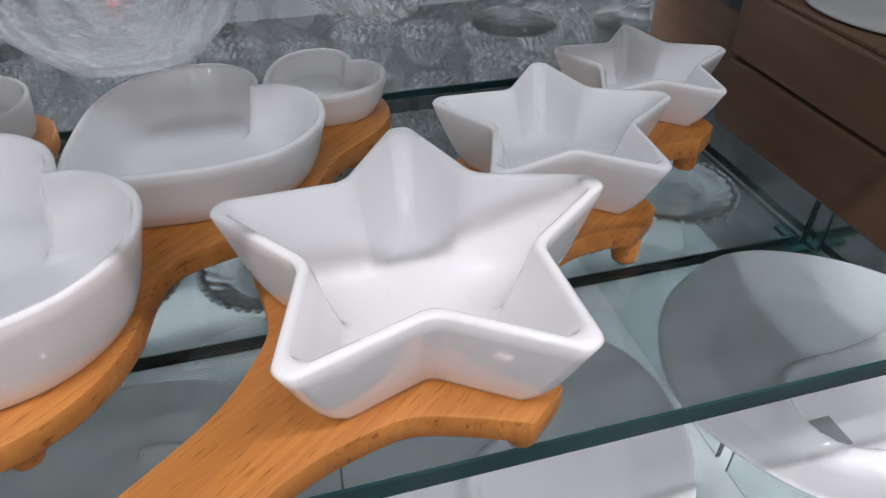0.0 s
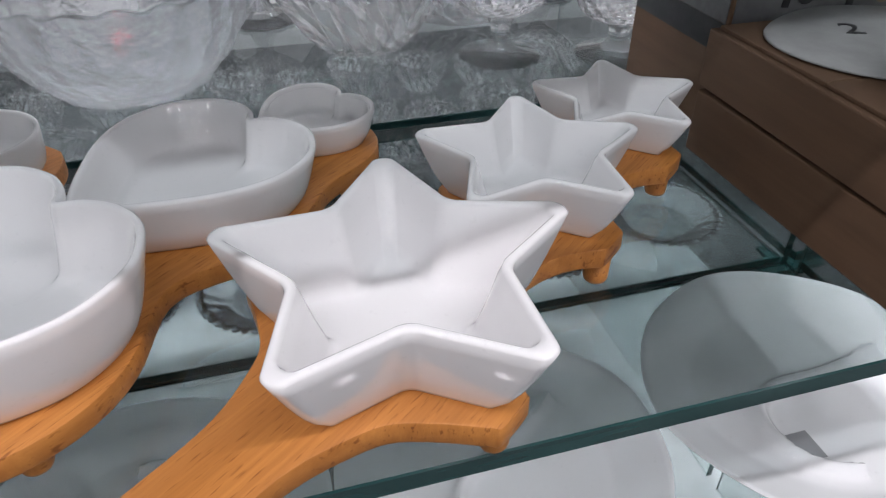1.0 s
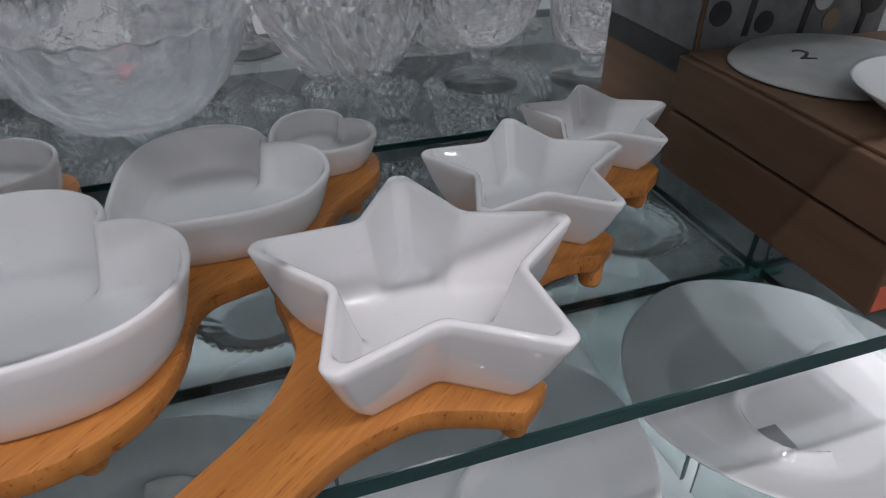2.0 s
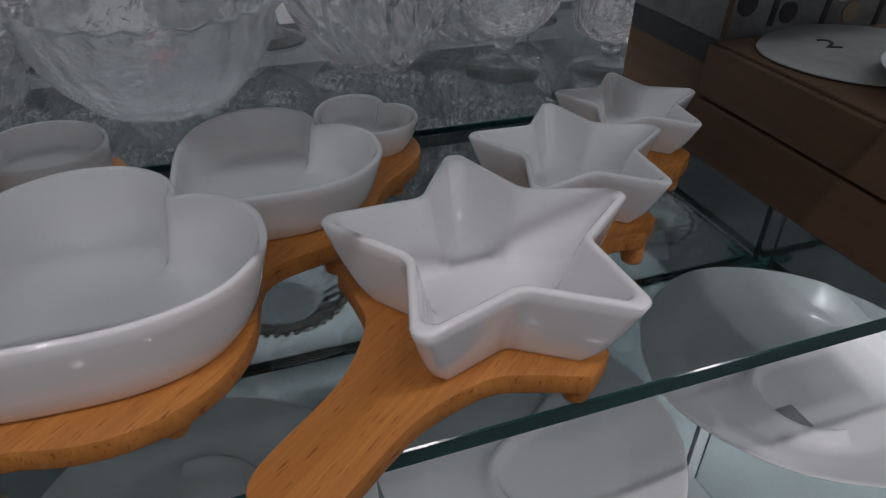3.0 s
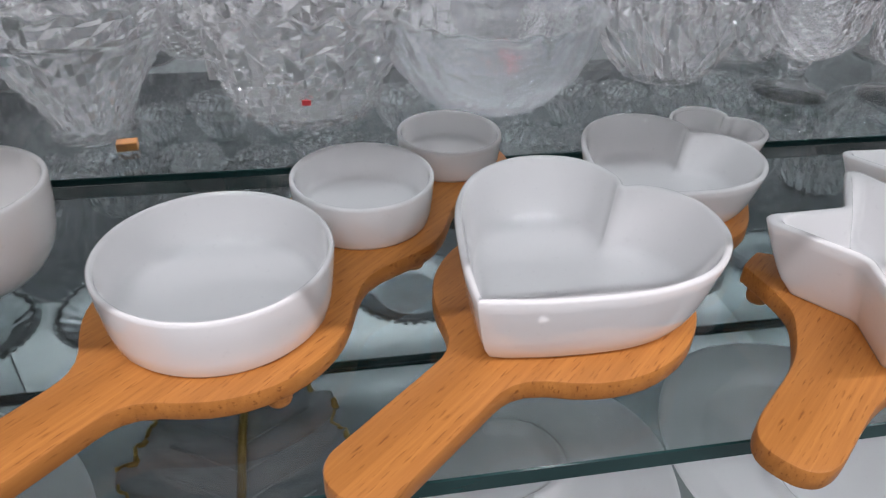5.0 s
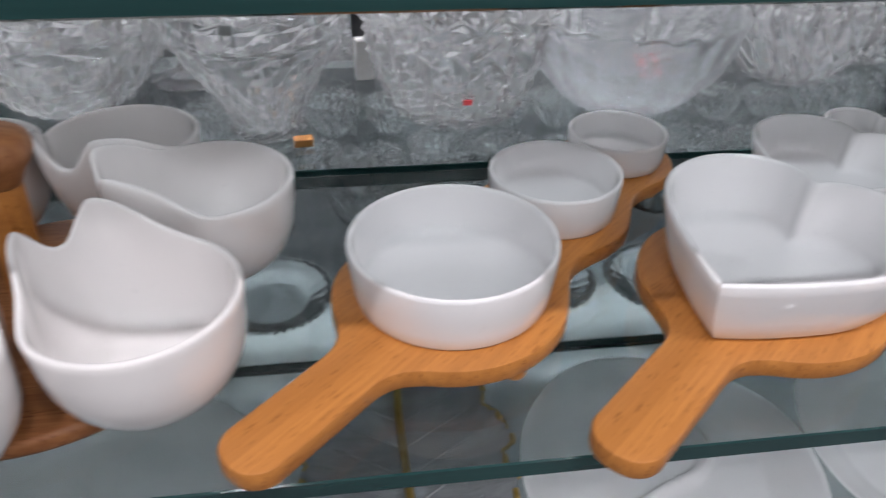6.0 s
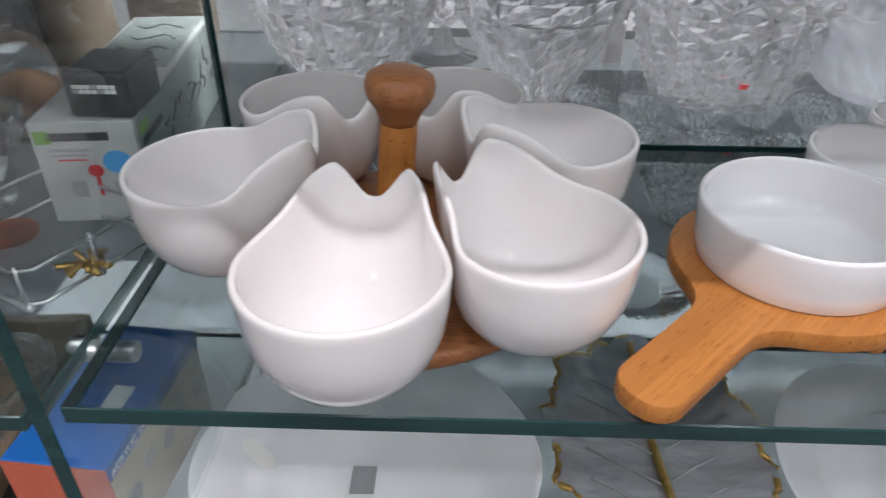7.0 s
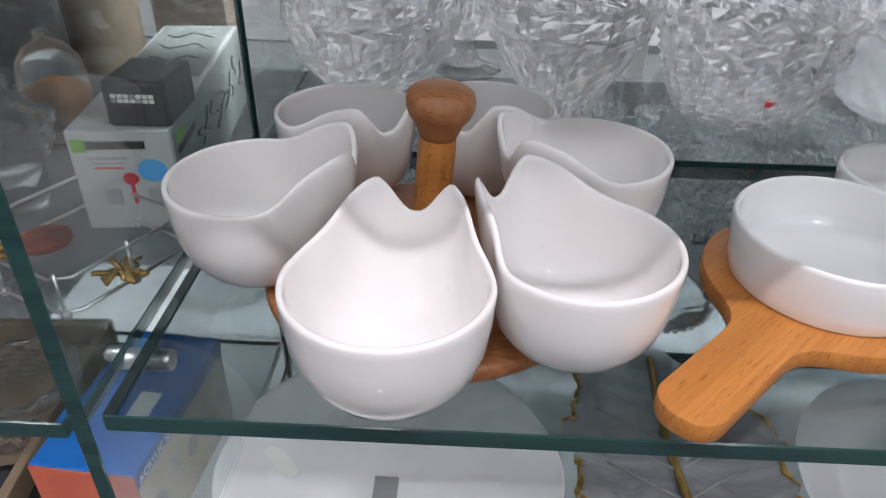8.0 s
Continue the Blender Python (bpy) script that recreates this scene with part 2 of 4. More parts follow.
def dish(outline, height, wall, base, floor=0.006, centre=(0, 0), belly=0.35, scaled=0.0):
    """A bowl over any outline: foot, wall leaning out, rounded rim, inner wall, floor.
    scaled: the distance of the outline's sides from its centre, where a smaller copy serves as the inset."""
    cx, cy = centre

    def ring(ins, scale, z):
        if scaled:
            scale, ins = scale * (scaled - ins) / scaled, 0
        return [(cx + (x - cx) * scale, cy + (y - cy) * scale, z) for x, y in (inset(outline, ins) if ins else outline)]

    def lean(f):
        return base + (1 - base) * (f ** (1 - belly))
    rings = [ring(0, base * 0.3, 0.0008), ring(0, base * 0.90, 0.0008), ring(0, base * 0.94, 0.0), ring(0, base * 0.975, 0.0006), ring(0, base, 0.0028)]
    for k in range(1, 7):
        rings.append(ring(0, lean(k / 6), 0.0028 + (height - 0.0048) * k / 6))
    rings += [ring(wall * 0.12, 1, height - 0.0008), ring(wall * 0.35, 1, height), ring(wall * 0.65, 1, height), ring(wall * 0.9, 1, height - 0.0008), ring(wall, 1, height - 0.0025)]
    for k in range(5, 0, -1):
        rings.append(ring(wall, lean(k / 6), floor + 0.004 + (height - 0.010) * k / 6))
    low, out = 0.004 + (height - 0.010) / 6, lean(1 / 6)
    for f, z in ((0.62 * out + 0.38 * base, 0.62), (0.25 * out + 0.75 * base, 0.36), (0.965 * base, 0.18), (0.92 * base, 0.08), (0.86 * base, 0.025), (0.76 * base, 0.0), (0.45 * base, -0.02), (0.15 * base, -0.02)):
        rings.append(ring(wall, f, floor + low * z))
    return rings_mesh(rings)


def star_outline(R, r):
    pts = []
    for k in range(5):
        a = radians(72 * k)
        pts += [(R * math.cos(a), R * math.sin(a)), (r * math.cos(a + radians(36)), r * math.sin(a + radians(36)))]
    out = []
    for k, (p, q) in enumerate(zip(pts, pts[1:] + pts[:1])):
        fs = (0.15, 0.28, 0.46, 0.68, 0.85, 0.945)
        for f in (fs if k % 2 == 0 else [1 - f for f in fs[::-1]]):
            out.append((p[0] + (q[0] - p[0]) * f, p[1] + (q[1] - p[1]) * f))
    return chaikin(out, 2)


HEART = [(0.0, 0.0), (0.007, 0.0095), (0.030, 0.034), (0.066, 0.064), (0.102, 0.078), (0.137, 0.072), (0.160, 0.050), (0.1655, 0.027), (0.160, 0.009), (0.151, 0.0)]


def heart_outline(k):
    half = spline(HEART, 6)
    pts = [(k * s, -k * w) for s, w in half] + [(k * s, k * w) for s, w in half[-2:0:-1]]
    return chaikin(pts, 1)


# board outlines: half width along the board's axis
def union(d, k):
    v = d[0]
    for w in d[1:]:
        h = max(k - abs(v - w), 0.0) / k
        v = min(v, w) - h * h * k * 0.25
    return v


def board_outline(field, length, n=90):
    """The outline of a board that is alike on both sides of its axis, from a distance field."""
    half = []
    for i in range(n + 1):
        s = length * (1 - math.cos(math.pi * i / n)) / 2
        w = 0.13
        while w > 0 and field(s, w) > 0:
            w -= 0.002
        if w > 0:
            lo, hi = w, w + 0.002
            for _ in range(12):
                mid = (lo + hi) / 2
                lo, hi = (mid, hi) if field(s, mid) <= 0 else (lo, mid)
            half.append((s, lo))
    s0, s1 = half[0][0] - 0.0005, half[-1][0] + 0.0005
    return [(s0, 0.0)] + [(s, -w) for s, w in half] + [(s1, 0.0)] + [(s, w) for s, w in half[::-1]]


def chain_field(circles, hw, reach, fillet):
    """A round-ended handle that runs into a chain of round places."""
    def field(s, w):
        c = 0.86 * hw
        qx, qy = abs(s - reach / 2) - (reach / 2 - c), w - (hw - c)
        handle = math.hypot(max(qx, 0), max(qy, 0)) + min(max(qx, qy), 0) - c
        return union([handle, union([math.hypot(s - c, w) - r for c, r in circles], 0.055)], fillet)
    return field


def plank(outline, thick, ease=0.0016):
    """A board of that outline with eased edges; its top is at z = 0."""
    r = [[(x, y, z) for x, y in (inset(outline, d) if d else outline)] for d, z in
         ((ease, -thick), (ease * 0.3, -thick + ease * 0.3), (0, -thick + ease), (0, -ease), (ease * 0.3, -ease * 0.3), (ease, 0.0))]
    return rings_mesh(r)


def shade_by_angle(ob, degrees=35):
    ob.data.set_sharp_from_angle(angle=radians(degrees))


# ---------------------------------------------------------------- the shop around
def setting(name, bm, mats, label, category, smooth=False):
    return tagged(mesh_object(name, bm, mats, smooth), label, category, kind="structure")


setting("floor", box(7.0, 13.0, 0.1, at=(0, -3.0, -0.1)), TILE, "polished dark grey tiled shop floor", "floor")
setting("ceiling", box(7.0, 13.0, 0.1, at=(0, -3.0, 3.0)), CEIL, "plain pale grey shop ceiling with lamps", "ceiling")
for nm, sx, sy, px, py in (("wall_north", 7.0, 0.1, 0, 3.45), ("wall_south", 7.0, 0.1, 0, -9.45), ("wall_east", 0.1, 12.8, 3.45, -3.0), ("wall_west", 0.1, 12.8, -3.45, -3.0)):
    setting(nm, box(sx, sy, 3.0, at=(px, py, 0)), PLASTER, "plain light grey painted shop wall", "wall")

# lamps over the aisle in front of the shelves
def ceiling_lamp(x, y, sx, sy, watts):
    lamp = empty("ceiling_light", pose(x, y, 2.93), "square white LED ceiling light out of view, switched on", "ceiling light", "ceiling lights of the shop")
    part("frame", box(sx + 0.04, sy + 0.04, 0.07, 0.006), WHITE_CARD, lamp, smooth=False)
    part("diffuser", box(sx, sy, 0.012, 0.003, at=(0, 0, -0.014)), LAMP, lamp, "glowing white diffuser", smooth=False)
    d = bpy.data.lights.new("tube", "AREA")
    d.shape, d.size, d.size_y, d.energy, d.color = "RECTANGLE", sx, sy, watts, (1.0, 0.976, 1.03)
    o = new("tube", d)
    o.parent = lamp
    o.matrix_local = pose(0, 0, -0.02)
    return lamp


for k, lx in enumerate((-1.62, -1.08, -0.54, 0.0, 0.54, 1.08, 1.62)):
    ceiling_lamp(lx + 0.04 * (k % 2), -0.74, 0.10, 0.06, 7.2)
    # weaker second row, an unseen addition that softens the main row's light
    ceiling_lamp(lx + 0.04 * (k % 2), -1.35, 0.10, 0.06, 1.8)
# a few behind: unseen lamps added to brighten the cut glass
for lx in (-0.6, -0.25, 0.1, 0.45, 0.8, 1.15):
    ceiling_lamp(lx, 0.60, 0.06, 0.14, 25.0)
# lamps further off in the shop, which the glaze mirrors as small glints
for k, ly in enumerate((-2.3, -3.9, -5.5, -7.1, -8.7)):
    for lx in (-2.5, -0.85, 0.75, 2.4):
        ceiling_lamp(lx + 0.15 * (k % 2), ly, 0.17, 0.17, 6.5)

# ---------------------------------------------------------------- the glass display
TOP, LOW, UPPER, THICK = 1.0, 0.745, 1.247, 0.012


def slab(name, x0, x1, y0, y1, top, label, thick=THICK, shaded=False):
    """A glass shelf: clear faces, dark green polished edges."""
    bm = box(x1 - x0, y1 - y0, thick, 0.0009, at=((x0 + x1) / 2, (y0 + y1) / 2, top - thick), seg=1)
    bm.normal_update()
    for f in bm.faces:
        f.material_index = 0 if abs(f.normal.z) > 0.9 else 1
    ob = mesh_object(name, bm, [MAIN_GLASS if shaded else GLASS, EDGE], False)
    ob.visible_shadow = shaded
    return tagged(ob, label, "shelf", kind="structure")


def upright(name, x, y0, y1, z0, z1, label, thick=0.010):
    """An upright glass panel that parts the display."""
    bm = box(thick, y1 - y0, z1 - z0, 0.0009, at=(x, (y0 + y1) / 2, z0), seg=1)
    bm.normal_update()
    for f in bm.faces:
        f.material_index = 0 if abs(f.normal.x) > 0.9 else 1
    ob = mesh_object(name, bm, [GLASS, EDGE], False)
    ob.visible_shadow = False
    return tagged(ob, label, "glass panel", kind="structure")


END = 0.672                    # right end of the bay
slab("shelf_1", -0.692, END, 0.0, 0.331, TOP, "clear glass shelf with dark green edge", shaded=True)
slab("shelf_2", -0.692, END, 0.342, 0.70, TOP, "clear glass shelf under cut-glass bowls", shaded=True)
slab("shelf_3", -0.692, END, 0.0, 0.358, LOW, "lower glass shelf that holds plates")
slab("shelf_4", -0.692, END, 0.367, 1.08, LOW, "lower rear glass shelf with glassware")
# this upper rear sheet is never in view; added to keep reflections consistent
slab("shelf_5", -0.692, END, 0.342, 0.70, UPPER, "unseen upper rear glass shelf added for reflections")
slab("shelf_6", -1.40, -0.715, 0.0, 0.345, 0.992, "neighbouring glass shelf full of goods")
slab("shelf_7", -1.40, -0.715, 0.0, 0.358, LOW, "neighbouring lower glass shelf")
slab("shelf_9", -0.692, END, 0.0, 0.331, UPPER, "upper glass shelf with dark green edge", shaded=True)
slab("shelf_11", 0.695, 1.35, 0.0, 0.358, LOW, "lower glass shelf of the far bay")
slab("shelf_12", 0.695, 1.35, 0.367, 1.08, LOW, "lower rear glass shelf of the far bay")
upright("panel_1", -0.704, -0.002, 0.345, 0.30, 1.50, "upright glass panel between two bays")
upright("panel_2", -0.704, 0.356, 0.71, 0.30, 1.50, "upright glass panel of the rear bay")
upright("panel_3", 0.684, -0.002, 0.345, 0.30, 1.50, "upright glass panel at the bay's end")
upright("panel_4", 0.684, 0.370, 1.08, 0.30, 0.98, "upright glass panel at the rear bay's end")
# board out of view, added to keep lamp light off the next bay
setting("shade_board_left", box(0.69, 0.80, 0.018, 0.002, at=(-1.06, 0.32, 1.335)), CEIL, "unseen grey board added to shade the next bay", "shelf")
# invented board above the view; it shades the rear bowls and cups
setting("shade_board_main", box(1.40, 0.44, 0.018, 0.002, at=(-0.010, 0.22, 1.501)), CEIL, "unseen grey board added to darken the display's back", "shelf")
setting("plinth", box(2.4, 1.12, 0.30, 0.004, at=(-0.2, 0.56, 0)), BOARD_GREY, "pale grey plinth under the glass display", "plinth")

# ---------------------------------------------------------------- serving boards and their bowls
BT = 0.013                     # board thickness
STAR_UP, HEART_UP, ROUND_UP = 0.0295, 0.0295, 0.025   # heights of the boards' tops over the shelf


def serving_board(place, angle, outline, feet, up, label):
    b = empty("serving_board", pose(place[0], place[1], TOP, 0, 0, angle), label, "serving board", "bamboo serving boards on the glass shelf")
    o = part("board", plank(outline, BT), BAMBOO, b, m=pose(0, 0, up))
    shade_by_angle(o, 40)
    for s, w in feet:
        h = up - BT
        prof = [(0.0045, 0.0), (0.0066, 0.0008), (0.0074, 0.003), (0.0076, h + 0.0005)]
        part("foot", lathe(prof, 20), BAMBOO, b, m=pose(s, w, 0))
    return b


def along(place, angle, s, w=0.0):
    a = radians(angle)
    return place[0] + s * math.cos(a) - w * math.sin(a), place[1] + s * math.sin(a) + w * math.cos(a)


# star board: claws under each star, scalloped in between
STAR_AT, STAR_TURN = (-0.0015, -0.0365), 37.9
STAR_HALF = [(0.0, 0.0), (0.001, 0.008), (0.005, 0.0145), (0.012, 0.0185), (0.025, 0.0205), (0.060, 0.0210), (0.080, 0.0235), (0.098, 0.0295), (0.116, 0.0385), (0.128, 0.0535), (0.137, 0.0685), (0.1405, 0.0745),
             (0.144, 0.0785), (0.163, 0.0785), (0.1665, 0.0755), (0.173, 0.063), (0.188, 0.046), (0.208, 0.036), (0.234, 0.0335), (0.256, 0.038), (0.272, 0.047), (0.281, 0.0560), (0.285, 0.0580), (0.303, 0.0580),
             (0.307, 0.0560), (0.314, 0.047), (0.326, 0.036), (0.342, 0.030), (0.358, 0.0295), (0.376, 0.037), (0.390, 0.048), (0.395, 0.0505), (0.413, 0.0505), (0.418, 0.048), (0.426, 0.036), (0.434, 0.020), (0.437, 0.0)]
half = spline(STAR_HALF, 4)
star_line = [(s, -w) for s, w in half] + [(s, w) for s, w in half[-2:0:-1]]
serving_board(STAR_AT, STAR_TURN, star_line, [(0.155, -0.067), (0.155, 0.067), (0.292, -0.05), (0.292, 0.05), (0.406, -0.04), (0.406, 0.04)], STAR_UP,
              "scalloped bamboo board that carries three star bowls")


def star_bowl(place, R, height, turn, label):
    outer, inner = R * 1.098, R * 0.566
    side = outer * inner * math.sin(radians(36)) / math.dist((outer, 0), (inner * math.cos(radians(36)), inner * math.sin(radians(36))))
    ob = mesh_object("star_bowl", dish(star_outline(outer, inner), height, 0.0048 * R / 0.088, 0.73, scaled=side, belly=0.25), PORCELAIN)
    shade_by_angle(ob, 80)
    ob.matrix_world = pose(place[0], place[1], TOP + STAR_UP, 0, 0, turn)
    return tagged(ob, label, "bowl", "star bowls on one board")


star_bowl((0.1320, 0.0562), 0.0877, 0.0488, 10.2, "largest white porcelain star bowl on bamboo board")
star_bowl((0.2345, 0.1510), 0.0710, 0.0388, 6.0, "middle white porcelain star bowl on bamboo board")
star_bowl((0.3265, 0.2220), 0.0605, 0.0315, 3.0, "smallest white porcelain star bowl on bamboo board")

# heart board
HEART_AT, HEART_TURN = (-0.2055, -0.0225), 41.5
serving_board(HEART_AT, HEART_TURN, board_outline(chain_field([(0.190, 0.0790), (0.335, 0.0620), (0.432, 0.0450)], 0.0195, 0.16, 0.022), 0.50),
              [(0.176, -0.060), (0.176, 0.060), (0.325, -0.05), (0.325, 0.05), (0.430, 0.03), (0.430, -0.03)], HEART_UP, "bamboo board with handle under three heart bowls")


def heart_bowl(place, k, height, turn, label):
    ob = mesh_object("heart_bowl", dish(heart_outline(k), height, 0.0042, 0.845, centre=(0.092 * k, 0), belly=0.35), PORCELAIN)
    shade_by_angle(ob, 50)
    ob.matrix_world = pose(place[0], place[1], TOP + HEART_UP, 0, 0, turn)
    return tagged(ob, label, "bowl", "heart bowls on one board")


heart_bowl((-0.1330, 0.0400), 1.030, 0.0485, 41.3, "largest white porcelain heart bowl on bamboo board")
heart_bowl((-0.0190, 0.1520), 0.862, 0.0370, 40.5, "middle white porcelain heart bowl on bamboo board")
heart_bowl((0.0810, 0.2420), 0.520, 0.0240, 37.0, "smallest white porcelain heart bowl on bamboo board")

# round board
ROUND_AT, ROUND_TURN = (-0.3902, -0.0051), 45.5
serving_board(ROUND_AT, ROUND_TURN, board_outline(chain_field([(0.178, 0.0765), (0.307, 0.0600), (0.415, 0.0500)], 0.0190, 0.16, 0.022), 0.49),
              [(0.160, -0.062), (0.160, 0.062), (0.307, -0.045), (0.307, 0.045), (0.415, 0.035), (0.415, -0.035)], ROUND_UP, "bamboo board with handle under three round bowls")


def round_bowl(s, r, height, label):
    w = 0.0034
    prof = [(r * 0.90, 0), (r * 0.925, 0.0004), (r * 0.945, 0.0026), (r * 0.97, height * 0.30), (r * 0.988, height * 0.62), (r, height - 0.003), (r - 0.0003, height - 0.0009), (r - w * 0.35, height),
            (r - w * 0.65, height), (r - w * 0.95, height - 0.0009), (r - w, height - 0.003), (r * 0.988 - w, height * 0.62), (r * 0.97 - w, 0.0135), (r * 0.95 - w, 0.0088), (r * 0.91 - w, 0.0066), (r * 0.84 - w, 0.0058), (r * 0.5, 0.0054)]
    ob = mesh_object("round_bowl", lathe(prof, 96), PORCELAIN)
    shade_by_angle(ob, 50)
    x, y = along(ROUND_AT, ROUND_TURN, s)
    ob.matrix_world = pose(x, y, TOP + ROUND_UP)
    return tagged(ob, label, "bowl", "round bowls on one board")


round_bowl(0.180, 0.0662, 0.0400, "largest round white porcelain bowl on bamboo board")
round_bowl(0.308, 0.0497, 0.0335, "middle round white porcelain bowl on bamboo board")
round_bowl(0.416, 0.0420, 0.0265, "smallest round white porcelain bowl on bamboo board")

# ---------------------------------------------------------------- condiment set: round tray, post and six cups
SET = (-0.520, 0.138)
tray = empty("condiment_tray", pose(SET[0], SET[1], TOP), "round bamboo condiment tray with turned post and knob", "tray")
part("disc", lathe([(0.108, 0.006), (0.1115, 0.007), (0.113, 0.0095), (0.113, 0.015), (0.112, 0.0172), (0.109, 0.018), (0.05, 0.018)], 80), BAMBOO_DARK, tray, "dark bamboo disc")
for k in range(4):
    a = radians(45 + 90 * k)
    part("foot", lathe([(0.007, 0), (0.009, 0.0015), (0.009, 0.0065)], 16), BAMBOO_DARK, tray, m=pose(0.07 * math.cos(a), 0.07 * math.sin(a), 0))
part("post", lathe([(0.0118, 0.018), (0.0118, 0.100), (0.0112, 0.112)], 10), BAMBOO, tray, "faceted bamboo post", False, pose(-0.006, 0, 0, 0, 4, 0))
part("knob", lathe([(0.0112, 0.108), (0.0125, 0.111), (0.0148, 0.117), (0.0190, 0.1225), (0.0208, 0.127), (0.0212, 0.132), (0.0198, 0.1365), (0.015, 0.1395), (0.007, 0.1408), (0.001, 0.141)], 40), BAMBOO_DARK, tray, "turned brown wooden knob", True, pose(-0.006, 0, 0, 0, 4, 0))


def smooth_step(a, b, x):
    t = max(0.0, min(1.0, (x - a) / (b - a)))
    return t * t * (3 - 2 * t)


def cup_mesh(r=0.0545, height=0.0645, n=120):
    """A round cup drawn out towards the post into a hooked spout with two horns."""
    def rim(a):
        """Radius and extra height of the rim; angle 0 points at the post."""
        d = abs((a + math.pi) % (2 * math.pi) - math.pi)
        reach = r + 0.0165 * math.exp(-(d / 0.52) ** 2)
        narrow = 1 - 0.085 * math.exp(-((d - 0.92) / 0.34) ** 2)
        rise = 0.0238 * (1 - smooth_step(0.30, 1.45, d))
        notch = 0.0205 * (1 - smooth_step(0.03, 0.36, d))
        pull = 1 - 0.11 * (1 - smooth_step(0.0, 0.36, d))
        return reach * narrow * pull, rise - notch
    levels = [(0.0, 0.50), (0.012, 0.545), (0.05, 0.60), (0.15, 0.71), (0.30, 0.82), (0.5, 0.915), (0.72, 0.972), (0.9, 0.995), (0.965, 1.0)]

    def ring(f, s, wall, dz=0.0):
        out = []
        for i in range(n):
            a = 2 * math.pi * i / n
            R, up = rim(a)
            k = s + (1 - s) * 0
            # low rings are round, high ones follow the rim
            base = 0.060 * k
            q = smooth_step(0.0, 0.9, f)
            rr = (base * (1 - q) + R * k * q) - wall
            out.append((rr * math.cos(a), rr * math.sin(a), f * (height + up * q) + dz))
        return out
    w = 0.0036
    rings = [ring(f, s, 0) for f, s in levels]
    rings += [ring(0.99, 1.0, w * 0.15), ring(1.0, 1.0, w * 0.4), ring(1.0, 1.0, w * 0.7), ring(0.99, 1.0, w * 0.95), ring(0.965, 1.0, w)]
    rings += [ring(f, s, w, 0.0025 * (1 - f)) for f, s in levels[:2:-1]]
    rings += [ring(0.05, 0.56, w, 0.004), ring(0.05, 0.40, w, 0.0030)]
    return rings_mesh(rings)


first_cup = None
for x, y, label in ((-0.537, 0.0205, "white porcelain condiment cup at the shelf's edge"), (-0.4360, 0.0605, "white porcelain condiment cup beside round bowl"), (-0.416, 0.180, "white porcelain condiment cup with hooked spout"),
                    (-0.487, 0.252, "shaded white porcelain cup behind the knob"), (-0.591, 0.237, "shaded white porcelain cup behind the knob"), (-0.632, 0.125, "white porcelain condiment cup beside glass panel")):
    place = pose(x, y, TOP + 0.0184, 0, 0, math.degrees(math.atan2(SET[1] - y, SET[0] - x)))
    if first_cup is None:
        first_cup = empty("condiment_cup", place, label, "cup", "condiment cups round the tray")
        shade_by_angle(part("body", cup_mesh(), CUP_GLAZE, first_cup, m=pose(0, 0, 0.0012)), 60)
        part("foot_ring", lathe([(0.0262, 0.0), (0.0285, 0.0), (0.0292, 0.0006), (0.0292, 0.0022), (0.0255, 0.0022), (0.0255, 0.0006)], 60), PAPER, first_cup, "unglazed grey foot ring")
    else:
        tagged(copy_thing(first_cup, place), label)

# ---------------------------------------------------------------- cut glass on the rear shelf
def cut_vessel(place, z, profile, folds, depth, mat, label, category, scallop=0.0, rows=26, wall=0.006, name="crystal_bowl", smooth=False, turn=0.0):
    """Pressed glass: a turned shape with raised diamonds and a scalloped rim, hollow inside."""
    line = spline(profile, max(2, rows // len(profile)))
    n = folds * (8 if smooth else 4)
    top, bottom = line[-1][1], line[0][1]
    inner = [(r - wall, zz) for r, zz in line[::-1] if zz > wall + bottom and r > wall * 1.6]
    m = len(line)

    def relief(a, zz, k):
        f = (zz - bottom) / (top - bottom)
        i = round(a * n / (2 * math.pi))
        wave = math.sin(folds * a / 2) ** 2
        drop = -0.11 * scallop * wave * smooth_step(0.80, 1.0, f)
        if k >= m:
            return 1.0 + 0.25 * depth * math.sin(folds * a), drop
        edge = scallop * (smooth_step(0.8, 1.0, f) + 0.8 * smooth_step(0.10, 0.0, f)) * wave
        if smooth:
            cut = 0.5 * math.sin(folds * a / 2 + 7 * f) * math.sin(folds * a / 4 - 11 * f) + 0.3 * math.sin(folds * a * 1.5 + 14 * f)
        else:
            cut = (0.5 if (i + k) % 4 == 0 else -0.5 if (i + k) % 2 == 0 else 0.0) * (0.3 if 0.74 < f < 0.86 else 1.0)
        return 1 + depth * cut * smooth_step(0.0, 0.08, f) + edge, drop
    bm = lathe(line + inner, n, relief)
    ob = mesh_object(name, bm, mat, smooth)
    ob.matrix_world = pose(place[0], place[1], z, 0, 0, turn)
    return tagged(ob, label, category, "cut-glass ware on the rear shelf")


def sticker(parent, at, turn, tilt=20):
    part("sticker", box(0.008, 0.0008, 0.006), RED, parent, "small red sticker", False, pose(*at, tilt, 0, turn))


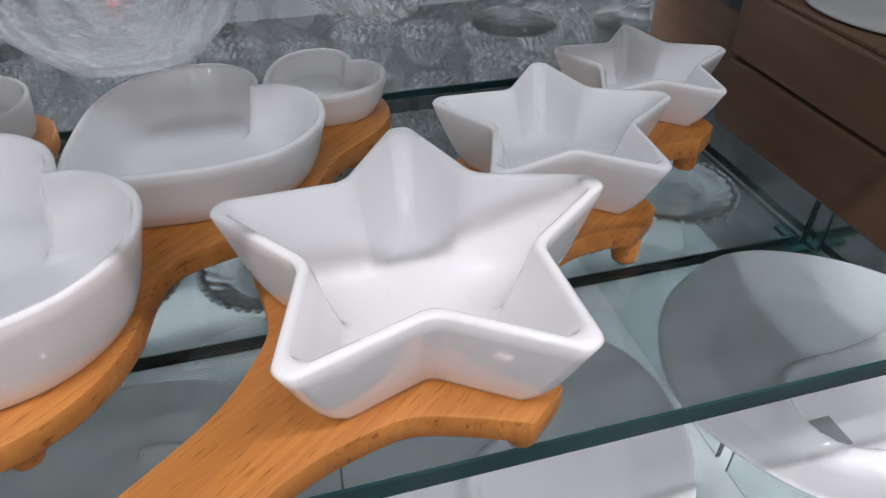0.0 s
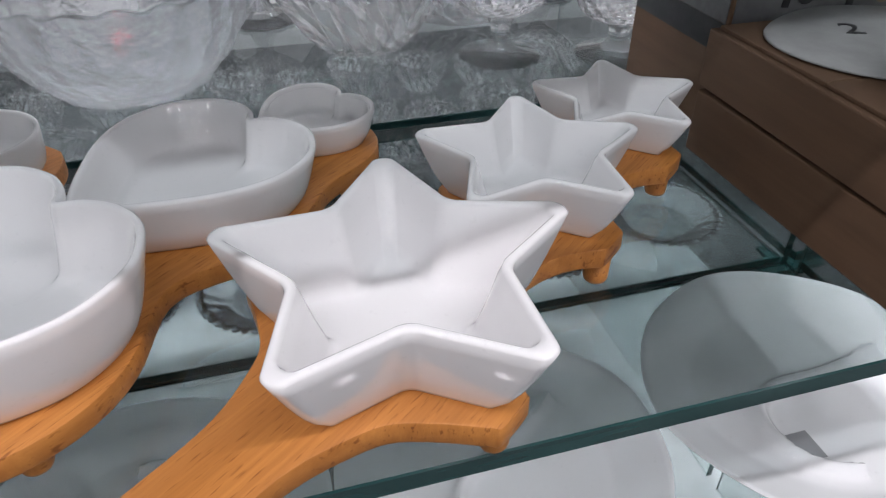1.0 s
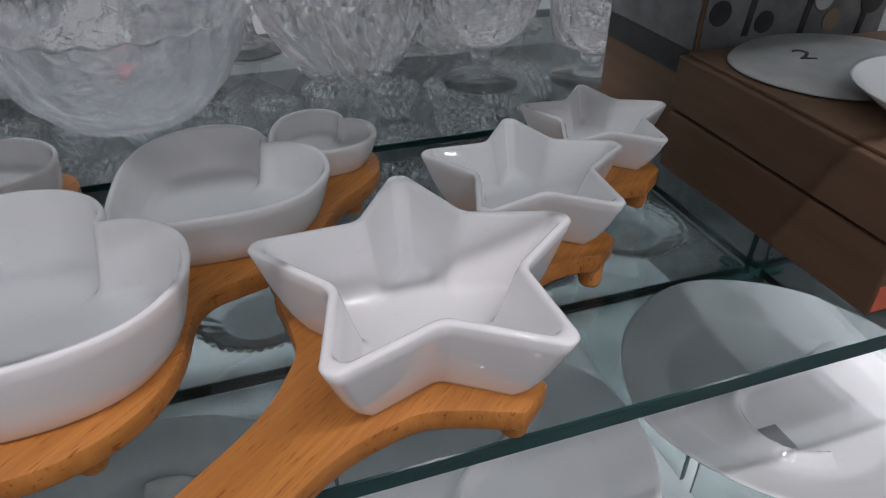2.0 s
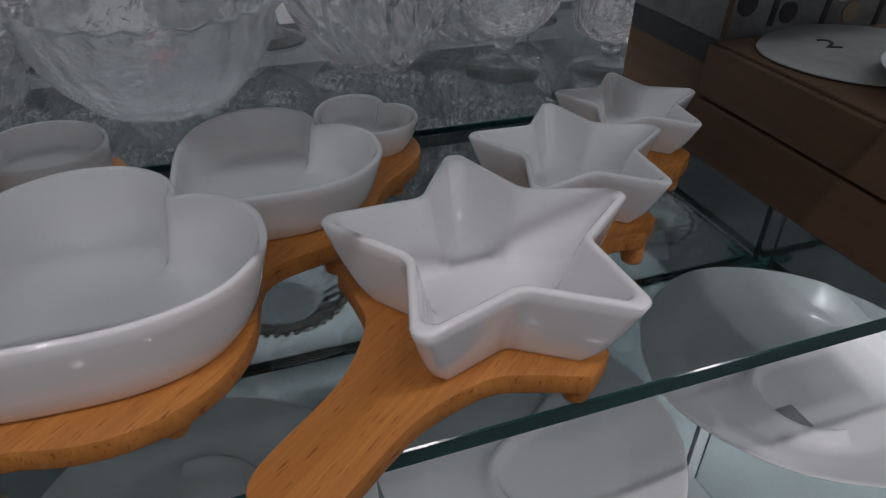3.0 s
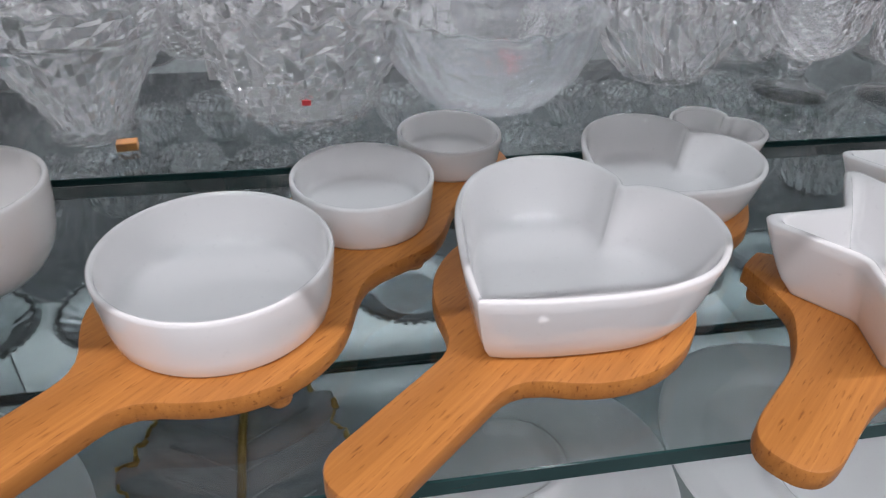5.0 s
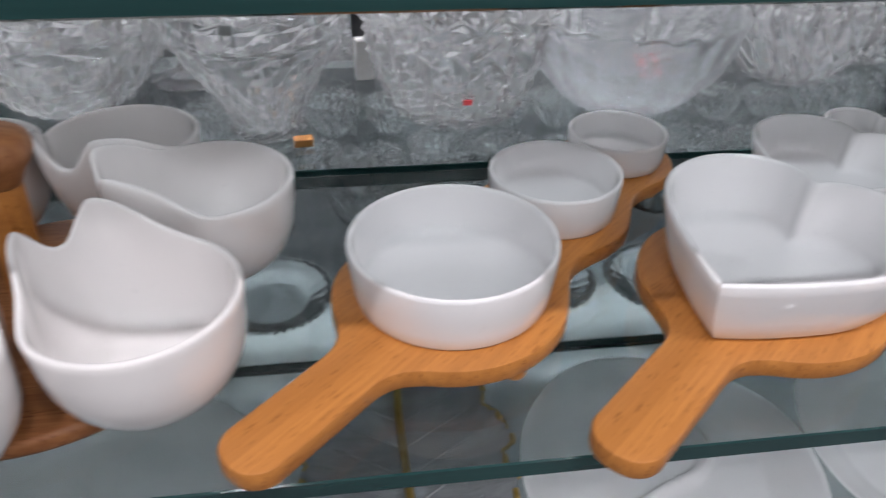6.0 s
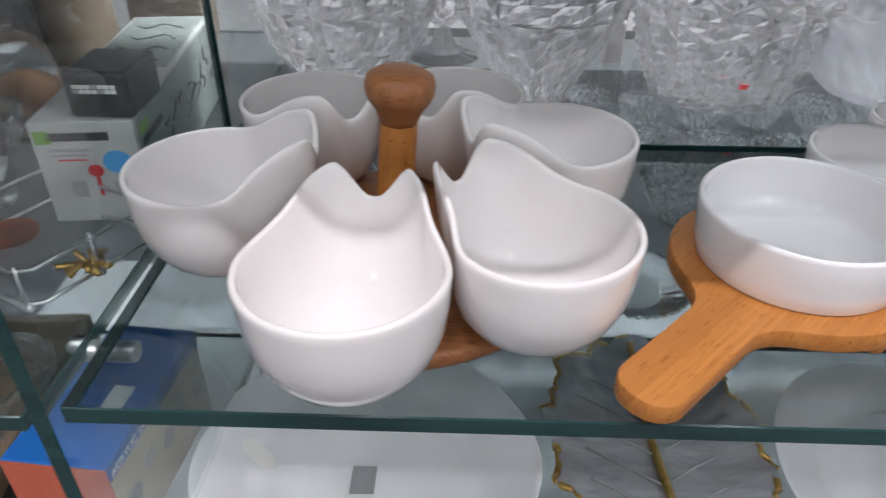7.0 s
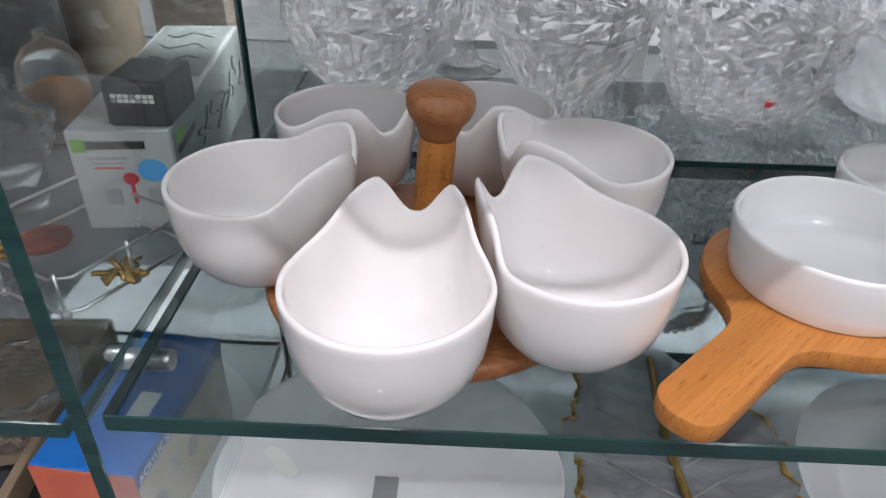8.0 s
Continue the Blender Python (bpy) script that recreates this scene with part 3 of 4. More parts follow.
HEMI = [(0.030, 0.0), (0.036, 0.004), (0.060, 0.018), (0.081, 0.046), (0.092, 0.078), (0.096, 0.094), (0.0965, 0.120)]
BOWL = [(0.045, 0.0), (0.05, 0.006), (0.066, 0.03), (0.083, 0.062), (0.092, 0.1), (0.095, 0.12)]
WIDE = [(0.062, 0.0), (0.070, 0.006), (0.092, 0.030), (0.107, 0.055), (0.115, 0.085), (0.118, 0.098)]
FLARE = [(0.036, 0.0), (0.038, 0.004), (0.034, 0.012), (0.044, 0.035), (0.062, 0.066), (0.080, 0.096), (0.083, 0.104), (0.084, 0.128)]
SQUAT = [(0.062, 0.0), (0.068, 0.006), (0.078, 0.03), (0.088, 0.06), (0.094, 0.09), (0.096, 0.118)]
GOBLET = [(0.040, 0.0), (0.041, 0.003), (0.016, 0.012), (0.010, 0.030), (0.012, 0.040), (0.036, 0.055), (0.058, 0.080), (0.066, 0.108), (0.067, 0.125)]
cut_vessel((-0.606, 0.505), TOP, HEMI, 14, 0.12, CRYSTAL, "clear cut-glass bowl with diamond facets", "bowl", 0.02, rows=21)
cut_vessel((-0.406, 0.440), TOP, FLARE, 14, 0.12, CRYSTAL, "flared clear glass bowl with oval cuts", "bowl", 0.04)
v = cut_vessel((-0.210, 0.480), TOP, SQUAT, 15, 0.13, CRYSTAL, "wide clear crystal bowl with scalloped foot", "bowl", 0.10)
sticker(v, (0.0, -0.078, 0.032), 0)
v = cut_vessel((-0.020, 0.492), TOP, WIDE, 22, 0.035, FROSTED, "large frosted pressed-glass bowl with leaf relief", "bowl", 0.03, smooth=True)
sticker(v, (0.005, -0.058, 0.058), 0, -60)
v = cut_vessel((0.203, 0.540), TOP, BOWL, 18, 0.18, CRYSTAL, "clear cut-glass bowl filled with glass sticks", "bowl", 0.07)
for k in range(14):
    a = 2.4 * k
    part("glass_stick", tube([(0.02 * math.cos(a), 0.02 * math.sin(a), 0.012), (0.075 * math.cos(a), 0.06 * math.sin(a), 0.132)], 0.0028, 6), CRYSTAL, v)
v = cut_vessel((0.328, 0.462), TOP, [(0.014, 0.040), (0.036, 0.052), (0.053, 0.074), (0.058, 0.102), (0.058, 0.125)], 14, 0.06, CRYSTAL, "clear stemmed dessert glass with cut bowl", "glass", 0.03, name="dessert_glass")
part("foot", lathe([(0.040, 0.0), (0.041, 0.002), (0.038, 0.004), (0.016, 0.010), (0.009, 0.020), (0.010, 0.030), (0.014, 0.0395)], 40), CRYSTAL, v, "round foot and short stem")
v = cut_vessel((0.443, 0.432), TOP, [(0.014, 0.034), (0.040, 0.044), (0.047, 0.070), (0.049, 0.120)], 14, 0.05, CRYSTAL, "clear footed tumbler with red sticker", "glass", 0.0, name="footed_glass")
part("foot", lathe([(0.042, 0.0), (0.043, 0.002), (0.040, 0.004), (0.017, 0.010), (0.010, 0.018), (0.011, 0.026), (0.014, 0.0335)], 40), CRYSTAL, v, "round foot and short stem")
sticker(v, (0.0, -0.0505, 0.082), 0, 0)
for x, y, prof, k in ((-0.505, 0.585, GOBLET, 1.0), (-0.335, 0.664, BOWL, 0.80), (-0.120, 0.628, GOBLET, 1.05), (0.105, 0.640, GOBLET, 1.0), (0.330, 0.612, SQUAT, 0.9), (0.540, 0.570, GOBLET, 1.0), (-0.60, 0.660, SQUAT, 0.7),
                      (-0.40, 0.640, GOBLET, 0.95), (-0.205, 0.655, BOWL, 0.6), (0.02, 0.668, BOWL, 0.55), (0.215, 0.676, GOBLET, 0.85), (0.445, 0.640, GOBLET, 0.95)):
    cut_vessel((x, y), TOP, [(k * r, k * z) for r, z in prof], 14, 0.16, CRYSTAL, "clear cut-glass ware in the second row", "bowl", 0.05)
# glassware on the lower rear shelf
for k in range(9):
    s = (0.72, 0.85, 0.66)[k % 3]
    cut_vessel((-0.60 + 0.148 * k, 0.635 + 0.02 * (k % 3)), LOW, [(s * r, s * z) for r, z in (BOWL, GOBLET, SQUAT)[k % 3]], 18, 0.14, CRYSTAL, "clear cut-glass ware on the lower shelf", "bowl", 0.05)
# shallow glass dishes with beaded rims on the lower rear shelf
bead_dish = empty("glass_dish", pose(-0.60, 0.455, LOW), "shallow clear glass dish with a beaded rim", "dish", "beaded glass dishes on the lower shelf")
part("body", lathe([(0.040, 0.0), (0.044, 0.001), (0.050, 0.006), (0.068, 0.016), (0.074, 0.020), (0.073, 0.022), (0.064, 0.018), (0.046, 0.010), (0.020, 0.008)], 96,
                   lambda a, z, k: 1 + (0.02 * math.sin(24 * a) if 3 <= k <= 7 else 0.0)), CRYSTAL, bead_dish)
beads = bmesh.new()
for k in range(44):
    a = 2 * math.pi * k / 44
    bmesh.ops.create_icosphere(beads, subdivisions=2, radius=0.0040, matrix=Matrix.Translation((0.0742 * math.cos(a), 0.0742 * math.sin(a), 0.0205)))
part("beaded_rim", beads, CRYSTAL, bead_dish, "row of round glass beads")
for k in range(1, 8):
    copy_thing(bead_dish, pose(-0.60 + 0.166 * k, 0.455 + 0.018 * (k % 2), LOW, 0, 0, 23 * k))
# a further row behind, low and close together
kinds = [cut_vessel((0.80, 0.95 - 0.14 * k), LOW, prof, 18, 0.16, CRYSTAL, "clear cut-glass ware on the lower rear shelf", "bowl", 0.05) for k, prof in enumerate((SQUAT, BOWL))]
for k in range(26):
    ob = copy_thing(kinds[k % 2], pose(-0.60 + 0.105 * (k // 2) + 0.03 * (k % 2), 0.79 + 0.19 * (k % 2), LOW, 0, 0, 17 * k) @ Matrix.Scale(0.42 + 0.07 * (k % 3), 4))
    tagged(ob, "clear cut-glass ware on the lower rear shelf", "bowl", "cut-glass ware on the rear shelf")
# small boxes between the crystal
ob = mesh_object("gift_box", box(0.018, 0.012, 0.008, 0.001), ORANGE, False, pose(-0.370, 0.396, TOP, 0, 0, 6))
tagged(ob, "small orange and gold gift box on glass", "box")
tag = empty("price_tag", pose(-0.305, 0.568, TOP, 0, 0, 6), "black price tag holder with pale foot", "price tag")
part("stand", box(0.022, 0.016, 0.050, 0.003), PAPER, tag, smooth=False)
part("card", box(0.026, 0.004, 0.050, 0.001, at=(0, 0, 0.0505)), BLACK, tag, "black card", False)

# ---------------------------------------------------------------- plates on the lower shelf
def plate(place, r, label, patch=None, spin=0.0, divided=False):
    p = empty("plate", pose(place[0], place[1], LOW, 0, 0, spin), label, "plate", "white plates on the lower shelf")
    prof = [(r * 0.60, 0.0), (r * 0.62, 0.001), (r * 0.64, 0.004), (r * 0.80, 0.009), (r * 0.97, 0.022), (r * 0.995, 0.026), (r, 0.0275), (r * 0.99, 0.028), (r * 0.96, 0.0262), (r * 0.80, 0.0145), (r * 0.74, 0.0115), (r * 0.70, 0.0080), (r * 0.67, 0.0070)]
    outer = len(prof)
    prof += [(r * (0.66 - 0.022 * k), 0.0068) for k in range(29)]

    def swell(a, z, k):
        f = 1 + 0.035 * (math.cos(2 * a) ** 4 - 0.4)
        if k < outer or not divided:
            return f, 0.0
        x, y = prof[k][0] * math.cos(a), prof[k][0] * math.sin(a)
        wall = abs(y - 0.10 * r - 0.25 * x * x / r) if x > -0.1 * r else abs(math.hypot(x + 0.1 * r, y + 0.22 * r) - 0.32 * r)
        return f, 0.0105 * math.exp(-(wall / 0.0065) ** 2)
    body = part("body", lathe(prof, 128, swell), PLATE_GLAZE, p)
    shade_by_angle(body, 60)
    if patch:
        part("label", box(0.022, 0.030, 0.0006, at=patch), GREY_PRINT, p, "grey paper label", False)
    return p


plate((0.548, 0.165), 0.162, "large white dinner plate under the glass shelf", (-0.046, -0.053, 0.0072), 0, True)
plate((0.235, 0.163), 0.142, "large white divided plate with raised rim", None, 25, True)
plate((-0.048, 0.165), 0.141, "white divided plate beside grey leaf dish", None, 200, True)
plate((-0.562, 0.163), 0.157, "large white plate with a printed label", (0.0, -0.010, 0.0072), 0)
ob = mesh_object("price_label", lathe([(0.008, 0), (0.008, 0.0006)], 24, lambda a, z, k: (1 + 1.4 * math.cos(a) ** 4)), CREAM, False, pose(-0.657, 0.163, LOW + 0.0275, 0, 14, -38))
tagged(ob, "small cream oval label lying on the plate", "label")
ob.parent = None

# leaf dish: grey pressed glass, gold rim and gold midrib
leaf = empty("leaf_dish", pose(-0.292, 0.205, LOW), "grey glass leaf dish with gold painted rim", "dish")


def leaf_radius(a):
    return 1 + 0.05 * math.sin(9 * a) + 0.03 * math.sin(17 * a + 1) + 0.02 * math.sin(31 * a)


def leaf_shape(a, z, k):
    rad = leaf_radius(a) if z > 0.012 else 1.0
    return rad * (1.0 + 0.32 * math.sin(a) ** 2), 0.002 * math.sin(24 * a) * (1 if z > 0.012 else 0.3)


o = part("body", lathe([(0.055, 0.0), (0.065, 0.002), (0.09, 0.014), (0.098, 0.022), (0.100, 0.024), (0.098, 0.0255), (0.085, 0.017), (0.06, 0.007), (0.02, 0.005)], 120, leaf_shape), SMOKE, leaf)
rng = random.Random(7)
gold = bmesh.new()
for k in range(64):
    if rng.random() < 0.22:
        continue
    pts = []
    for q in range(4):
        a = 2 * math.pi * (k + q / 3 * rng.uniform(0.8, 1.15)) / 64
        f, dz = leaf_shape(a, 0.024, 0)
        r = 0.0995 + rng.uniform(-0.0025, 0.001)
        pts.append((r * f * math.cos(a), r * f * math.sin(a), 0.0248 + dz + rng.uniform(-0.0008, 0.0008)))
    tube(pts, rng.uniform(0.0014, 0.0034), 6, gold)
part("gold_rim", gold, GOLD, leaf, "worn patchy gold rim")
part("midrib", tube([(0.0, -0.120, 0.024), (0.002, -0.06, 0.013), (0.0, 0.0, 0.0085), (-0.002, 0.06, 0.013), (0.0, 0.122, 0.026)], 0.0042, 8), GOLD, leaf, "gold midrib")
for k in range(10):
    s = -1 if k % 2 else 1
    y = -0.085 + 0.034 * (k // 2)
    part("vein", tube([(0.0, y, 0.0105), (s * 0.035, y + 0.022, 0.0115), (s * 0.066, y + 0.036, 0.0165)], 0.0012, 6), SMOKE, leaf)

# ---------------------------------------------------------------- cardboard boxes at the end of the shelf
def carton(place, size, turn, mats, label, name="carton", paper=False):
    """A closed carton: walls, lid flaps with a gap between them."""
    c = empty(name, pose(*place, 0, 0, turn), label, "box")
    sx, sy, sz = size
    part("body", box(sx, sy, sz - 0.003, 0.0015), mats, c, smooth=False)
    for s in (-1, 1):
        part("flap", box(sx - 0.010, sy / 2 - 0.005, 0.003, 0.0008, at=(0, s * (sy / 4 - 0.002), sz - 0.003)), mats, c, smooth=False)
    return c


lower = carton((0.533, 0.128, TOP), (0.262, 0.218, 0.051), 0.5, CARD, "flat brown cardboard carton on the glass shelf")
part("tape", box(0.024, 0.0008, 0.018, at=(-0.118, -0.1096, 0.004)), RED_CARD, lower, "brown tape end", False)
upper = carton((0.532, 0.126, TOP + 0.0515), (0.264, 0.220, 0.045), -0.3, CARD, "flat brown cardboard carton stacked on another")
Z2 = TOP + 0.0515 + 0.045


def sheet_shape(a, z, k):
    return (1 + 0.03 * math.sin(2 * a + 1) + 0.015 * math.sin(5 * a)) * (1 - 0.12 * math.sin(a) ** 2)


paper = empty("wrapped_plate", pose(0.492, 0.172, Z2 + 0.0006), "grey wrapped dish marked with a black figure", "dish")
part("body", lathe([(0.074, 0), (0.080, 0.001), (0.079, 0.0025), (0.03, 0.0032)], 64, sheet_shape), PAPER, paper)
num = bpy.data.curves.new("mark", "FONT")
num.body, num.size, num.extrude, num.align_x = "2", 0.030, 0.0003, "CENTER"
num.materials.append(BLACK)
mark = new("mark", num)
mark.parent = paper
mark.matrix_local = pose(-0.018, 0.010, 0.0034, 0, 0, -22)
ob = mesh_object("white_dish", lathe([(0.036, 0), (0.05, 0.004), (0.066, 0.017), (0.068, 0.019), (0.065, 0.0185), (0.047, 0.006), (0.02, 0.005)], 64), PORCELAIN, True, pose(0.490, 0.070, Z2 + 0.0006))
tagged(ob, "small white porcelain dish on the carton", "dish")
# printed carton behind
pr = carton((0.517, 0.3100, TOP + 0.0002), (0.19, 0.13, 0.150), 0, CARD, "brown carton with dark printed pictures")
for z, h, mt, lab in ((0.068, 0.022, BLACK, "black printed band"), (0.0905, 0.056, DARK_PRINT, "grey printed panel")):
    part("print", box(0.186, 0.0008, h, at=(0, -0.0656, z)), mt, pr, lab, False)
    part("print", box(0.0008, 0.124, h, at=(-0.0956, 0, z)), mt, pr, lab, False)
for x in (-0.062, -0.005, 0.058):
    part("print", box(0.006, 0.0006, 0.050, at=(x, -0.0664, 0.094)), BLACK, pr, smooth=False, m=pose(0, 0, 0, 0, 6, 0))
for x, z, r, mt in ((-0.080, 0.120, 0.010, BLACK), (-0.035, 0.110, 0.009, BLACK), (0.022, 0.125, 0.010, PAPER), (0.035, 0.106, 0.009, BROWN), (0.075, 0.120, 0.012, BLACK)):
    part("picture", lathe([(r, 0), (r, 0.0008)], 20), mt, pr, smooth=False, m=pose(x, -0.0662, z, 90, 0, 0))

# ---------------------------------------------------------------- the neighbouring bay
LEFT = 0.992
wb = empty("appliance_carton", pose(-0.775, 0.337, LEFT, 0, 0, 6) @ Matrix.Diagonal((0.95, 1, 0.84, 1)), "white appliance carton with pictures and bars", "box")
part("body", box(0.078, 0.270, 0.098, 0.0012), WHITE_CARD, wb, smooth=False)
for x, z, w, h, mt in ((-0.004, 0.0845, 0.046, 0.0075, BLACK), (-0.03, 0.084, 0.012, 0.012, GREEN), (-0.012, 0.072, 0.03, 0.0025, GREY_PRINT), (-0.012, 0.067, 0.026, 0.0018, GREY_PRINT), (-0.012, 0.0625, 0.022, 0.0014, RED),
                       (0.003, 0.040, 0.0028, 0.026, RED), (-0.013, 0.034, 0.012, 0.016, GREY_PRINT), (0.020, 0.034, 0.012, 0.016, GREY_PRINT)):
    part("print", box(w, 0.0006, h, at=(x, -0.1353, z - h / 2)), mt, wb, smooth=False)
part("print", lathe([(0.011, 0), (0.011, 0.0006)], 24), SKY, wb, "blue printed disc", False, pose(0.021, -0.1352, 0.060, 90, 0, 0))
part("print", lathe([(0.0045, 0), (0.006, 0.0004), (0.006, 0.0006)], 20), RED, wb, "red printed ring", False, pose(0.003, -0.1352, 0.052, 90, 0, 0))
# grey-green tone painted in for the side's shade, carried onto the top's rear
part("print", box(0.0006, 0.262, 0.092, at=(0.0393, 0.001, 0.003)), GREY_GREEN, wb, "carton side with its grey-green shade painted on", False)
part("print", box(0.070, 0.150, 0.0006, at=(0, 0.055, 0.0981)), GREY_GREEN, wb, "grey-green tone painted over the top's rear", False)
for y, z, ly, h, mt in ((-0.098, 0.072, 0.050, 0.007, BLACK), (-0.115, 0.084, 0.02, 0.010, GREEN), (-0.105, 0.040, 0.03, 0.004, CREAM)):
    part("print", box(0.0006, ly, h, at=(0.0400, y, z - h / 2)), mt, wb, smooth=False)
rng = random.Random(11)
for k in range(9):
    # loose brush strokes on side and top
    y, z, w = -0.06 + 0.021 * k, rng.uniform(0.03, 0.06), rng.uniform(0.006, 0.012)
    pts = [(0.0402, y + w * math.sin(1.7 * q + k), z + 0.006 * q * rng.uniform(0.6, 1.2)) for q in range(5)]
    part("print", tube(spline(pts, 4), 0.0009, 6), BLACK, wb, "black brush stroke")
for k in range(4):
    y = -0.01 + 0.036 * k
    part("print", tube(spline([(-0.025 + 0.012 * q, y + 0.008 * math.sin(2.1 * q + k), 0.0990) for q in range(5)], 4), 0.0009, 6), BLACK, wb, "black brush stroke")
part("print", box(0.016, 0.012, 0.0006, at=(-0.005, -0.115, 0.0981)), GREY_PRINT, wb, smooth=False)
bb = empty("small_black_box", pose(-0.745, 0.236, LEFT + 0.0832, 0, 0, 0), "small black box lying on white carton", "box")
part("body", box(0.046, 0.055, 0.034, 0.003), BLACK, bb, smooth=False)
for i in range(7):
    for j in range(2):
        part("swatch", box(0.0036, 0.0006, 0.0028, at=(-0.0145 + 0.0045 * i, -0.0277, 0.0185 + 0.0035 * j)), CREAM if (i + j) % 4 else GREY_PRINT, bb, smooth=False)
cl = empty("glass_cloche", pose(-0.908, 0.383, LEFT), "glass bell cover over an orange ornament", "cloche")
part("base", lathe([(0.036, 0), (0.037, 0.003), (0.036, 0.007), (0.02, 0.008)], 40), BROWN, cl)
part("dome", lathe([(0.030, 0.0082), (0.031, 0.012), (0.031, 0.055), (0.028, 0.072), (0.019, 0.085), (0.008, 0.091), (0.005, 0.094), (0.007, 0.099), (0.001, 0.102)], 48), CRYSTAL, cl, "clear glass dome")
part("ornament", lathe([(0.012, 0.0083), (0.02, 0.02), (0.022, 0.035), (0.012, 0.05), (0.002, 0.056)], 24, lambda a, z, k: 1 + 0.12 * math.sin(5 * a)), ORANGE, cl, "orange ornament")
ob = mesh_object("candle_jar", lathe([(0.036, 0), (0.040, 0.002), (0.042, 0.01), (0.042, 0.10), (0.040, 0.108), (0.036, 0.110), (0.02, 0.109)], 48), BROWN, True, pose(-0.945, 0.575, LEFT))
tagged(ob, "matt brown candle jar beside the carton", "jar")
slab("shelf_8", -1.40, -0.709, 0.356, 0.70, 0.992, "rear glass shelf of the next bay")
ob = mesh_object("black_bag", box(0.10, 0.05, 0.11, 0.014, seg=3), BLACK, True, pose(-1.01, 0.50, LEFT, 0, 0, 18))
tagged(ob, "black bag with creased sides on glass", "bag")
cut_vessel((-0.960, 0.300), LEFT, [(0.035, 0.0), (0.04, 0.005), (0.045, 0.03), (0.05, 0.06), (0.052, 0.072)], 14, 0.08, CRYSTAL, "clear wrapped glass bowl beside the cloche", "bowl", 0.03)
rack = empty("wire_rack", pose(-0.786, 0.158, LEFT, 0, 0, -27), "thin grey wire rack standing on glass", "rack")
RX, RY = 0.058, 0.052
for z in (0.004, 0.030):
    part("wire", tube([(-RX, -RY, z), (RX - 0.01, -RY, z), (RX, -RY + 0.01, z), (RX, RY, z), (-RX, RY, z), (-RX, -RY, z)], 0.0014, 8), STEEL, rack)
for x, y in ((-RX, -RY), (RX - 0.006, -RY + 0.002), (RX, 0.0), (RX, RY), (0.0, -RY), (-RX, RY), (0.0, RY)):
    part("wire", tube([(x, y, 0.0), (x, y, 0.034)], 0.0013, 8), STEEL, rack)
    part("foot", lathe([(0.002, 0.0), (0.0035, 0.001), (0.0035, 0.004), (0.001, 0.006)], 12), STEEL, rack, m=pose(x, y, 0))
ob = mesh_object("tumbler", lathe([(0.022, 0), (0.026, 0.003), (0.030, 0.04), (0.032, 0.072), (0.030, 0.0722), (0.028, 0.04), (0.022, 0.006), (0.01, 0.005)], 40), CRYSTAL, True, pose(-0.870, 0.225, LEFT))
tagged(ob, "clear glass tumbler with copper lid nearby", "glass")
ob = mesh_object("copper_lid", lathe([(0.018, 0), (0.02, 0.002), (0.019, 0.005), (0.006, 0.007)], 32), AMBER, True, pose(-0.822, 0.176, LEFT + 0.0005))
tagged(ob, "round amber lid on the wire rack", "lid")
sprig = empty("gold_sprig", pose(-0.742, 0.135, LEFT), "crumpled gold leaf sprig lying on glass", "ornament")
rng = random.Random(4)
for k in range(16):
    a, l = rng.uniform(0, 6.28), rng.uniform(0.008, 0.026)
    part("leaf", tube([(0, 0, 0.004), (l * 0.5 * math.cos(a), l * 0.5 * math.sin(a), 0.010), (l * math.cos(a), l * math.sin(a), rng.uniform(0.003, 0.016))], 0.0022, 5), GOLD, sprig)
sprig2 = copy_thing(sprig, pose(-0.842, 0.140, LEFT, 0, 0, 70))
for x, y, s in ((-0.885, 0.060, 0.55), (-0.955, 0.150, 0.7), (-0.800, 0.035, 0.4), (-0.905, 0.285, 0.45)):
    cut_vessel((x, y), LEFT, [(s * r, s * z) for r, z in BOWL], 12, 0.07, CRYSTAL, "clear pressed glass bowl in the next bay", "bowl", 0.04)
tray2 = empty("wooden_tray", pose(-1.09, 0.19, LOW, 0, 0, 4), "brown wooden tray on the lower shelf", "tray")
part("base", box(0.42, 0.26, 0.008, 0.002), BROWN, tray2, smooth=False)
for s in (-1, 1):
    part("side", box(0.42, 0.010, 0.03, 0.002, at=(0, s * 0.125, 0.0085)), BROWN, tray2, smooth=False)
    part("side", box(0.010, 0.238, 0.03, 0.002, at=(s * 0.205, 0, 0.0085)), BROWN, tray2, smooth=False)
for x, y, w, h, mt, lab in ((-1.13, 0.57, 0.10, 0.16, BLACK, "tall black carton at the bay's back"), (-0.86, 0.655, 0.09, 0.13, BROWN, "dark brown carton at the bay's back"), (-1.23, 0.62, 0.09, 0.12, CARD, "brown cardboard carton at the bay's back")):
    carton((x, y, LEFT), (w, 0.07, h), rng.uniform(-12, 12), mt, lab)
cb = carton((-1.02, 0.655, LEFT), (0.12, 0.07, 0.10), 8, BEIGE_CARD, "beige carton at the back of the bay")
# clip that joins the shelf to the panel
clip = empty("shelf_clip", pose(-0.704, 0.067, 0.980, 0, 90, 0), "chrome bolt through the glass panel", "clip")
part("bolt", lathe([(0.005, -0.024), (0.0065, -0.023), (0.007, -0.021), (0.007, -0.0055), (0.005, -0.0052)], 28), STEEL, clip)
part("bolt", lathe([(0.005, 0.0052), (0.007, 0.0055), (0.007, 0.021), (0.0065, 0.023), (0.005, 0.024)], 28), STEEL, clip)
copy_thing(clip, pose(-0.704, 0.290, 0.980, 0, 90, 0))
